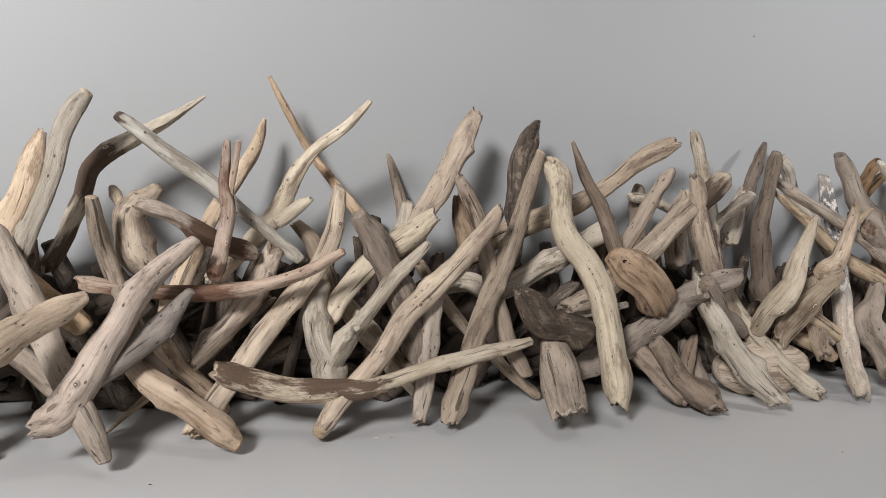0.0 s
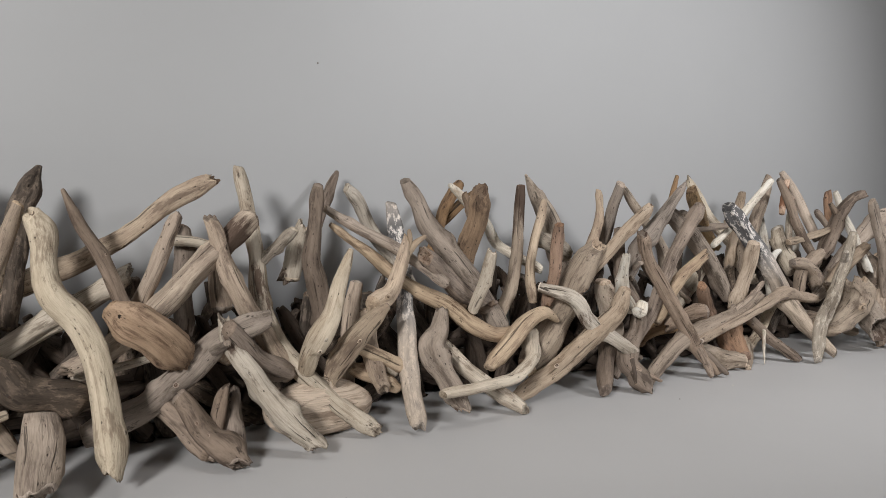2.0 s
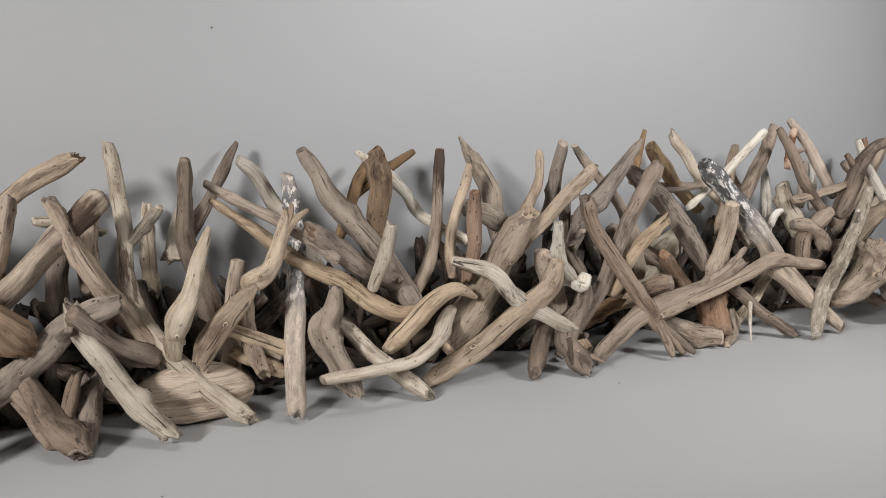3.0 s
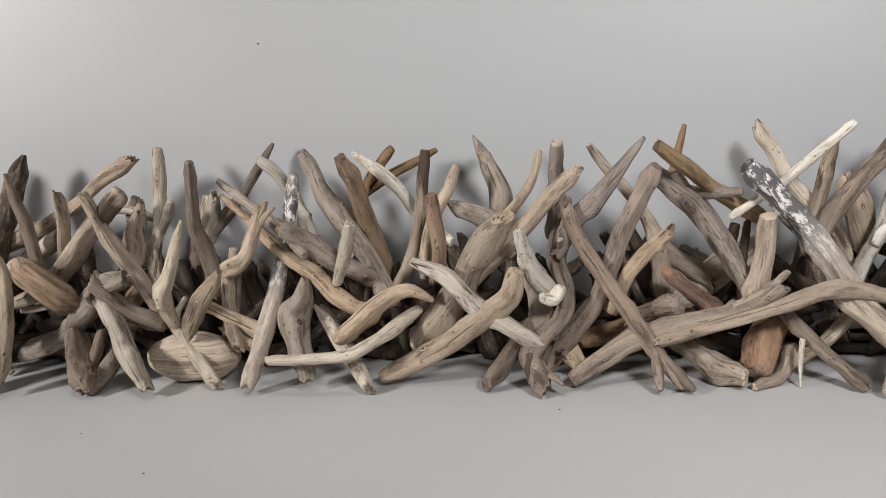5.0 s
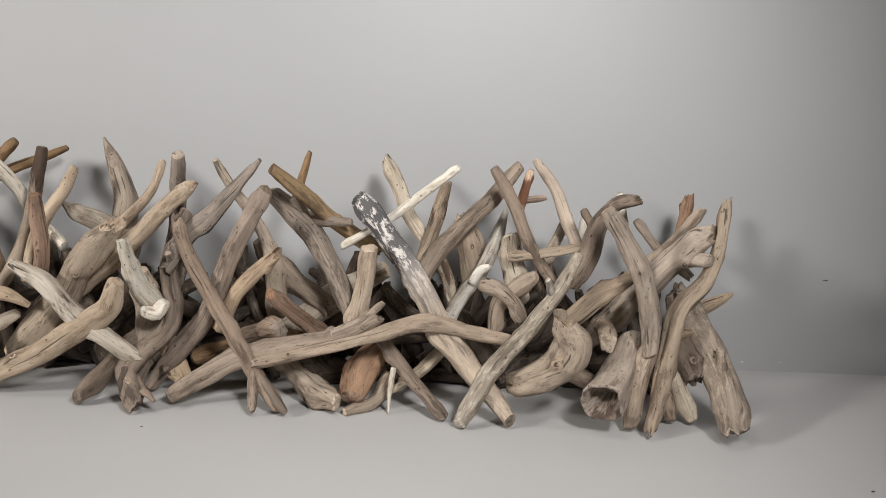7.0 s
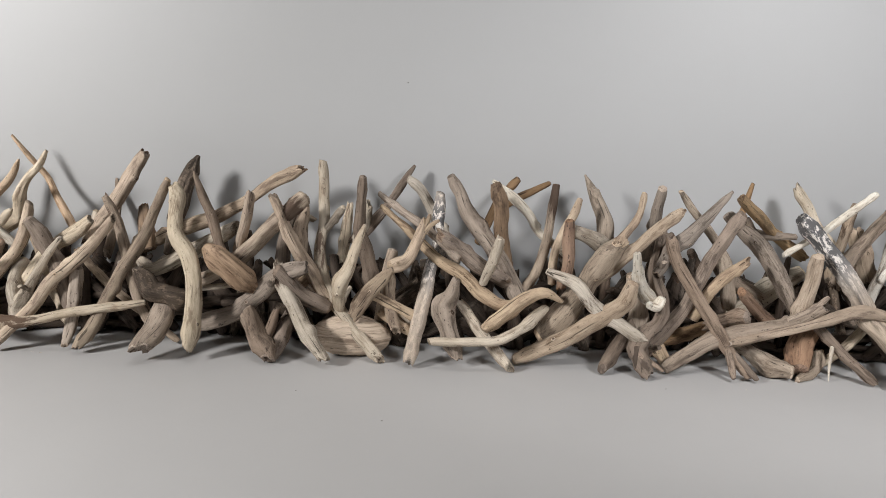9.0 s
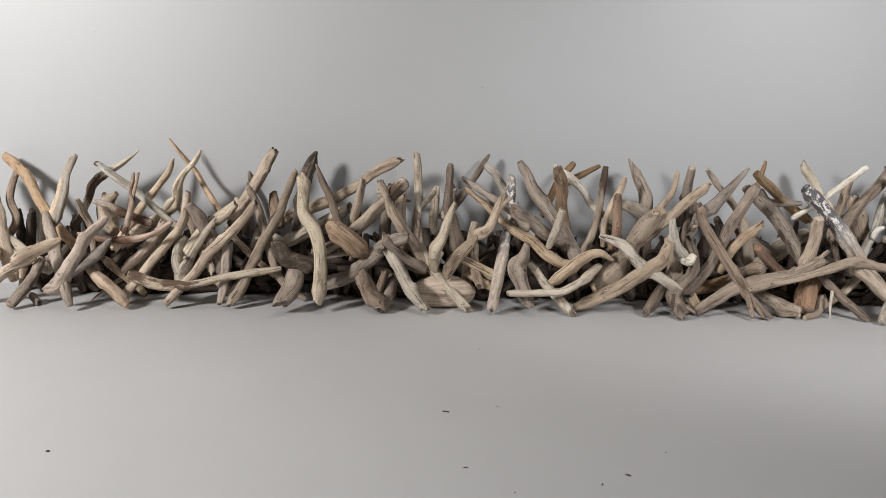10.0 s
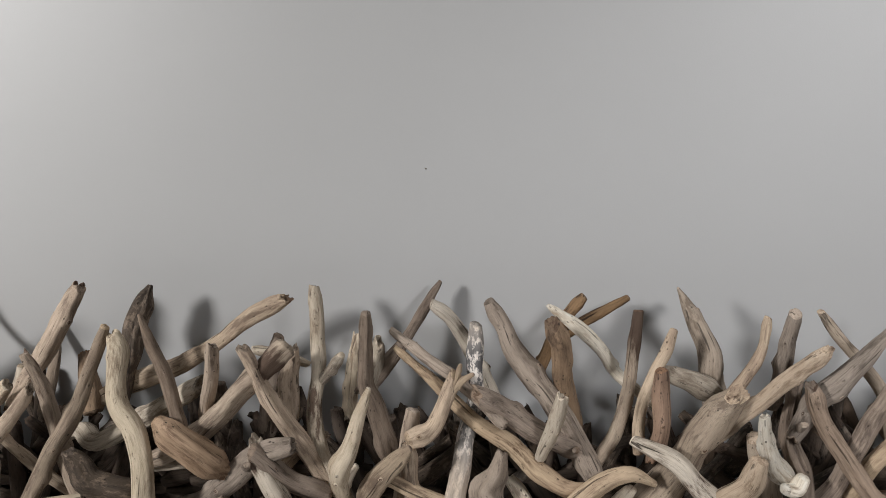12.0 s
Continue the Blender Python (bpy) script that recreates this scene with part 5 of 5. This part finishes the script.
driftwood("dull grey-brown slightly curved driftwood branch, leaning upright on the grey floor", "greybrown", [(1.425, 0.669, 0.041, 0.0068), (1.436, 0.658, 0.019, 0.0077), (1.439, 0.644, 0.006, 0.006)], ('cut', 'cut'), 3, 1.0, name="driftwood_branch", stubs=1)
driftwood("dull grey-brown straight driftwood chunk, leaning upright within the heap", "greybrown", [(1.442, 0.659, 0.082, 0.0098), (1.453, 0.658, 0.061, 0.0125), (1.46, 0.651, 0.045, 0.0098)], ('round', 'broken'), 3, 1.0, name="driftwood_chunk")
driftwood("dull grey-brown straight driftwood branch, leaning aslant on the grey floor", "greybrown", [(1.23, 0.62, 0.005, 0.0056), (1.203, 0.639, 0.027, 0.0072), (1.177, 0.653, 0.053, 0.0077), (1.149, 0.668, 0.086, 0.0073)], ('round', 'broken'), 3, 1.0, name="driftwood_branch", stubs=1)
driftwood("tan weathered straight driftwood chunk, leaning upright within the heap", "tan", [(1.24, 0.751, 0.165, 0.0101), (1.247, 0.747, 0.142, 0.013), (1.255, 0.735, 0.105, 0.0138)], ('broken', 'round'), 3, 1.0, name="driftwood_chunk")
driftwood("pale bleached straight driftwood stick, leaning aslant within the heap", "pale", [(1.241, 0.669, 0.072, 0.0061), (1.207, 0.663, 0.033, 0.0061), (1.179, 0.657, 0.014, 0.0048)], ('round', 'round'), 1, 1.0, name="driftwood_stick")
driftwood("pale bleached straight driftwood stick, leaning upright within the heap", "pale", [(1.344, 0.737, 0.179, 0.0043), (1.333, 0.73, 0.156, 0.0055), (1.32, 0.718, 0.129, 0.0055)], ('round', 'round'), 1, 1.0, name="driftwood_stick")
driftwood("nearly white bleached straight driftwood stick, leaning upright within the heap", "white", [(1.362, 0.747, 0.176, 0.0042), (1.357, 0.739, 0.15, 0.0052), (1.35, 0.728, 0.123, 0.0051)], ('round', 'round'), 1, 0.7, name="driftwood_stick")
driftwood("warm amber straight driftwood branch, leaning aslant within the heap", "amber", [(-0.138, 0.68, 0.222, 0.0087), (-0.094, 0.664, 0.194, 0.0094, 0.3), (-0.061, 0.647, 0.149, 0.0084), (-0.025, 0.63, 0.113, 0.0082), (0.023, 0.611, 0.075, 0.0081)], ('cut', 'round'), 3, 0.7, name="driftwood_branch", stubs=1)
driftwood("dull grey-brown slightly curved driftwood stick, leaning upright within the heap", "greybrown", [(-0.107, 0.667, 0.209, 0.0051), (-0.121, 0.656, 0.159, 0.0064), (-0.107, 0.647, 0.123, 0.0064), (-0.122, 0.638, 0.09, 0.006)], ('broken', 'round'), 1, 1.0, name="driftwood_stick")
driftwood("straw-coloured straight driftwood branch, leaning upright within the heap", "straw", [(-0.154, 0.647, 0.208, 0.008), (-0.131, 0.631, 0.149, 0.0102), (-0.11, 0.61, 0.087, 0.0109), (-0.082, 0.59, 0.035, 0.0091)], ('round', 'round'), 1, 1.0, name="driftwood_branch", stubs=1)
driftwood("straw-coloured straight driftwood branch, leaning aslant on the grey floor", "straw", [(-0.137, 0.544, 0.009, 0.0108), (-0.082, 0.568, 0.047, 0.0098), (-0.037, 0.577, 0.07, 0.0076)], ('broken', 'round'), 3, 1.0, name="driftwood_branch", stubs=2)
driftwood("grey-tan weathered straight driftwood branch, leaning aslant on the grey floor", "greytan", [(-0.057, 0.534, 0.008, 0.0096), (-0.043, 0.566, 0.037, 0.0081), (-0.033, 0.588, 0.069, 0.0065)], ('round', 'cut'), 3, 1.0, name="driftwood_branch", stubs=1)
driftwood("pale bleached straight driftwood branch, leaning aslant within the heap", "pale", [(-0.139, 0.629, 0.111, 0.0077), (-0.092, 0.621, 0.083, 0.0084), (-0.034, 0.61, 0.046, 0.0082)], ('round', 'round'), 1, 1.0, name="driftwood_branch")
driftwood("grey-tan weathered straight driftwood chunk, lying level on the grey floor", "greytan", [(-0.054, 0.578, 0.015, 0.0057), (-0.028, 0.564, 0.005, 0.0065)], ('round', 'broken'), 3, 1.0, name="driftwood_chunk")
driftwood("grey-tan weathered slightly curved driftwood chunk, leaning aslant within the heap", "greytan", [(1.4, 0.66, 0.076, 0.0115), (1.391, 0.645, 0.059, 0.0147), (1.378, 0.622, 0.041, 0.0182), (1.366, 0.602, 0.034, 0.0196)], ('round', 'hollow'), 0, 1.1, name="driftwood_chunk")
driftwood("straw-coloured straight driftwood branch, lying level within the heap", "straw", [(1.373, 0.634, 0.078, 0.0101), (1.377, 0.662, 0.077, 0.01), (1.385, 0.722, 0.072, 0.0103)], ('cut', 'round'), 3, 1.0, name="driftwood_branch", stubs=1)
driftwood("warm amber straight driftwood log, lying level within the heap", "amber", [(-0.101, 0.558, 0.079, 0.0138), (-0.117, 0.583, 0.081, 0.0141), (-0.146, 0.633, 0.079, 0.0137)], ('cut', 'round'), 3, 0.7, name="driftwood_log", stubs=2)
driftwood("tan weathered straight driftwood branch, leaning upright within the heap", "tan", [(0.646, 0.636, 0.107, 0.0066), (0.649, 0.629, 0.068, 0.008), (0.657, 0.622, 0.038, 0.0075)], ('cut', 'broken'), 2, 1.0, name="driftwood_branch")

# ---- smaller pieces wedged between the others ----
driftwood("pale bleached stubby driftwood chunk, leaning upright near the wall", "pale", [(0.609, 0.7, 0.18, 0.0058), (0.602, 0.7, 0.157, 0.0099), (0.597, 0.695, 0.132, 0.0081)], ('broken', 'round'), 1, 1.0, name="driftwood_chunk")
driftwood("pale ragged driftwood chunk with a splintered end within the heap", "pale", [(0.866, 0.685, 0.166, 0.0027), (0.877, 0.686, 0.159, 0.007), (0.895, 0.688, 0.152, 0.0091), (0.917, 0.69, 0.139, 0.0075)], ('broken', 'round'), 1, 1.0, name="driftwood_chunk")
driftwood("pale bleached thin driftwood stick, lying level high in the heap", "pale", [(0.485, 0.7, 0.171, 0.0047), (0.509, 0.7, 0.168, 0.0053), (0.538, 0.7, 0.157, 0.0047)], ('round', 'broken'), 1, 1.0, name="driftwood_stick")
driftwood("grey-tan weathered driftwood chunk, leaning upright within the heap", "greytan", [(0.532, 0.685, 0.179, 0.0035), (0.525, 0.68, 0.149, 0.0104), (0.525, 0.675, 0.113, 0.0122)], ('broken', 'round'), 1, 1.0, name="driftwood_chunk")
driftwood("grey-tan weathered straight driftwood stick, standing upright within the heap", "greytan", [(0.647, 0.66, 0.129, 0.0072), (0.641, 0.66, 0.093, 0.0078), (0.635, 0.655, 0.045, 0.0079), (0.63, 0.65, 0.02, 0.0056)], ('round', 'round'), 1, 1.0, name="driftwood_stick")
driftwood("tan weathered short driftwood stick, lying aslant within the heap", "tan", [(0.618, 0.625, 0.085, 0.0054), (0.647, 0.625, 0.071, 0.007), (0.685, 0.63, 0.052, 0.0054)], ('round', 'broken'), 1, 1.0, name="driftwood_stick")
driftwood("tan weathered straight driftwood stick, leaning aslant within the heap", "tan", [(0.558, 0.66, 0.104, 0.0074), (0.535, 0.66, 0.089, 0.0091), (0.52, 0.655, 0.072, 0.0081)], ('broken', 'round'), 1, 1.0, name="driftwood_branch")
driftwood("pale grey short driftwood stick, lying aslant within the heap", "paleg", [(0.639, 0.635, 0.073, 0.0052), (0.656, 0.632, 0.063, 0.0066), (0.675, 0.63, 0.048, 0.0053)], ('broken', 'round'), 1, 1.0, name="driftwood_stick")
driftwood("tan weathered short driftwood stick, lying low within the heap", "tan", [(0.635, 0.64, 0.055, 0.0062), (0.654, 0.635, 0.046, 0.0076), (0.676, 0.63, 0.033, 0.0058)], ('broken', 'round'), 1, 1.0, name="driftwood_stick")
driftwood("grey-tan weathered curved driftwood branch, leaning aslant within the heap", "greytan", [(1.258, 0.66, 0.118, 0.0069), (1.271, 0.655, 0.117, 0.0078), (1.286, 0.65, 0.108, 0.0073), (1.296, 0.65, 0.088, 0.0068)], ('round', 'broken'), 1, 1.0, name="driftwood_branch")

# ---- pieces half hidden deep in the heap, coloured dark to stand for gap shade ----
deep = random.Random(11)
# only dark tones here, so the gaps between sticks look deeply shaded
SHADE_TONES = {"umber": "dark umber", "char": "dark charred"}
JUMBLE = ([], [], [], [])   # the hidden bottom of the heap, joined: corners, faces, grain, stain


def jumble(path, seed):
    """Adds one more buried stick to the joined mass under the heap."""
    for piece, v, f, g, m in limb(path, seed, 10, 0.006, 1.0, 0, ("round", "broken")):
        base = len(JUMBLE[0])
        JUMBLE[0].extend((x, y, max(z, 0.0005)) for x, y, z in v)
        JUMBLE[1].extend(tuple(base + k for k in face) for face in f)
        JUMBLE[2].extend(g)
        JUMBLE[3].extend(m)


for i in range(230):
    tone = deep.choice(list(SHADE_TONES))
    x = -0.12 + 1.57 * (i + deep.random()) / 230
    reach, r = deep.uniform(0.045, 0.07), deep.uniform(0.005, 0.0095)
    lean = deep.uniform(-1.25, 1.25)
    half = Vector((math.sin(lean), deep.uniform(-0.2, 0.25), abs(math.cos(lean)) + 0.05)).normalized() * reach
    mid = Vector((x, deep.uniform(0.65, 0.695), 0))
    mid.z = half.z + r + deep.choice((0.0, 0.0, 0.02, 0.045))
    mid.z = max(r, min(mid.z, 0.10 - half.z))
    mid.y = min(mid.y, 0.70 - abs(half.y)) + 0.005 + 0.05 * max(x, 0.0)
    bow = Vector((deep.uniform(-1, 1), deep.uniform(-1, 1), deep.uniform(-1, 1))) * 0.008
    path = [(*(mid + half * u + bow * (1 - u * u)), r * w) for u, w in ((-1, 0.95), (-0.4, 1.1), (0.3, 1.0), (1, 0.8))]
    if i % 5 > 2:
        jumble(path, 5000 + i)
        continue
    driftwood(SHADE_TONES[tone] + " driftwood stick, shade-coloured, half hidden deep within the heap", tone, path, (deep.choice(("cut", "broken")), deep.choice(("cut", "broken"))), 1, 1.0)
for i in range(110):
    tone = deep.choice(list(SHADE_TONES))
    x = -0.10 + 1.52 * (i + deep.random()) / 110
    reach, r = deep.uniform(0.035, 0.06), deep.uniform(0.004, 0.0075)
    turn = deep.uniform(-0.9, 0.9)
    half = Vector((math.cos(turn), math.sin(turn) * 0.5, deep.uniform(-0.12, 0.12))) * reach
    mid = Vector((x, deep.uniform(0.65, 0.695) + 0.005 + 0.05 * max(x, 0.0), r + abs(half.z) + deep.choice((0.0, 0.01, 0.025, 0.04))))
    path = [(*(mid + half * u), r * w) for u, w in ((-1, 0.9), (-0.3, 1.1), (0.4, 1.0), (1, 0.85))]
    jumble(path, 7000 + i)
tagged(mesh_object("driftwood_jumble", JUMBLE[0], JUMBLE[1], WOOD["umber"], layers=JUMBLE[2:]), "dark tangle of buried driftwood under the heap, coloured as gap shade", "driftwood", kind="stuff")

# ---- fan-shaped slab of ringed wood standing on the floor ----
def fan_slab():
    sides, rings = 44, 9
    verts, faces, grain, marks = [], [], [], []
    cx, cz, w, h = 0.600, 0.024, 0.050, 0.026
    for layer, y in ((0, 0.618), (1, 0.652)):
        for j in range(rings):
            u = 1 - j / rings
            for k in range(sides):
                a = 2 * math.pi * k / sides
                wav = 1 + 0.05 * noise.noise(Vector((math.cos(a) * 2, math.sin(a) * 2, j * 0.3)))
                px = cx + w * u * math.cos(a) * wav
                pz = cz + h * u * math.sin(a) * wav * (1.0 if math.sin(a) > 0 else 0.98)
                ridge = (0.0010 if j % 2 else -0.0010) + 0.012 * u ** 6 + 0.002 * noise.noise(Vector((px * 60, pz * 90, j)))
                verts.append((px, y + (ridge if layer == 0 else -ridge) , max(pz, 0.0005)))
                grain.append((pz, y, px * 0.5))
                marks.append(0.22 if j % 3 == 1 else 0.0)
    n = rings * sides
    for layer in (0, 1):
        b = layer * n
        for j in range(rings - 1):
            for k in range(sides):
                q = (b + j * sides + k, b + j * sides + (k + 1) % sides, b + (j + 1) * sides + (k + 1) % sides, b + (j + 1) * sides + k)
                faces.append(q if layer else q[::-1])
        cap = tuple(range(b + (rings - 1) * sides, b + n))
        faces.append(cap if layer else cap[::-1])
    faces += [(k, (k + 1) % sides, n + (k + 1) % sides, n + k) for k in range(sides)]
    return tagged(mesh_object("driftwood_slab", verts, faces, WOOD["straw"], layers=(grain, marks)), "straw-coloured fan-shaped driftwood slab standing on the grey floor", "driftwood", "driftwood pile")


fan_slab()

# ---- specks of bark on the floor and the wall ----
SPECK = wood("speck_bark", (0.17, 0.15, 0.12), (0.11, 0.095, 0.08), (0.05, 0.045, 0.038))
litter = random.Random(3)


CHIP = wood("speck_chip", (0.72, 0.68, 0.62), (0.62, 0.57, 0.5), (0.4, 0.35, 0.3))


def speck(x, y, size, long=1.6, turn=0.0, name="bark_crumb", label="tiny dark crumb of bark lying on the grey floor", material=SPECK):
    v, f = [], []
    for j, (w, z) in enumerate(((1.0, 0.0003), (0.85, 0.35), (0.4, 0.6))):
        for k in range(8):
            a = 2 * math.pi * k / 8
            q = 1 + 0.35 * litter.uniform(-1, 1)
            v.append((size * long * w * q * math.cos(a), size * w * q * math.sin(a), 0.0003 + size * z))
        if j:
            f += [((j - 1) * 8 + k, (j - 1) * 8 + (k + 1) % 8, j * 8 + (k + 1) % 8, j * 8 + k) for k in range(8)]
    f.append(tuple(range(16, 24)))
    ob = tagged(mesh_object(name, v, f, material, layers=([(p[0], p[1], p[2]) for p in v], [0.0] * len(v))), label, "crumb", "crumbs on the floor")
    ob.matrix_world = pose(x, y, 0.0, 0, 0, turn)
    return ob


for x, y, size, long, turn in ((0.284, 0.055, 0.0022, 1.3, 10), (0.650, 0.199, 0.0017, 3.2, -12), (0.682, 0.066, 0.0012, 2.4, 5), (0.828, 0.067, 0.0019, 2.2, -35),
                               (0.704, 0.220, 0.0007, 6.0, -40), (0.869, 0.120, 0.0009, 1.2, 0), (0.804, 0.046, 0.0009, 4.0, 80), (0.728, 0.022, 0.0009, 1.3, 0),
                               (0.977, 0.569, 0.0010, 1.4, 0), (1.571, 0.525, 0.0014, 1.8, 20), (0.067, 0.517, 0.0008, 1.4, 0), (0.451, 0.157, 0.0007, 1.2, 0), (0.670, 0.422, 0.0010, 1.5, 15), (0.565, 0.493, 0.0008, 1.3, 0)):
    speck(x, y, size * 0.75, long, turn)
for x, z in ((0.650, 0.337), (0.015, 0.424)):
    mark = speck(x, 0, 0.0008, 1.2, 0, "wall_speck", "tiny dark speck stuck on the grey wall")
    mark.matrix_world = WALL_LINE @ pose(x, -0.0002, z, 90, 0, 0)
    mark["group"] = "specks on the wall"
for (x, y), turn in zip([(1.071, 0.582), (0.232, 0.572), (0.221, 0.573), (0.219, 0.61)], (70, 20, 0, 40)):
    chip = speck(x, y, 0.0006, 3.0, turn, "wood_chip", "tiny pale chip of wood lying on the grey floor", CHIP)
    chip["group"] = "chips on the floor"
for (x, z), long in zip([(1.659, 0.109), (1.574, 0.01), (1.595, 0.014), (1.619, 0.011), (1.645, 0.02)], (8.0, 5.0, 3.0, 6.0, 2.0)):
    scuff = speck(x, 0, 0.0005, long, 0, "wall_scuff", "short faint scuff mark on the grey wall", SPECK if z > 0.05 else CHIP)
    scuff.matrix_world = WALL_LINE @ pose(x, -0.0002, z, 90, 0, 0)
    scuff["group"] = "scuffs on the wall"
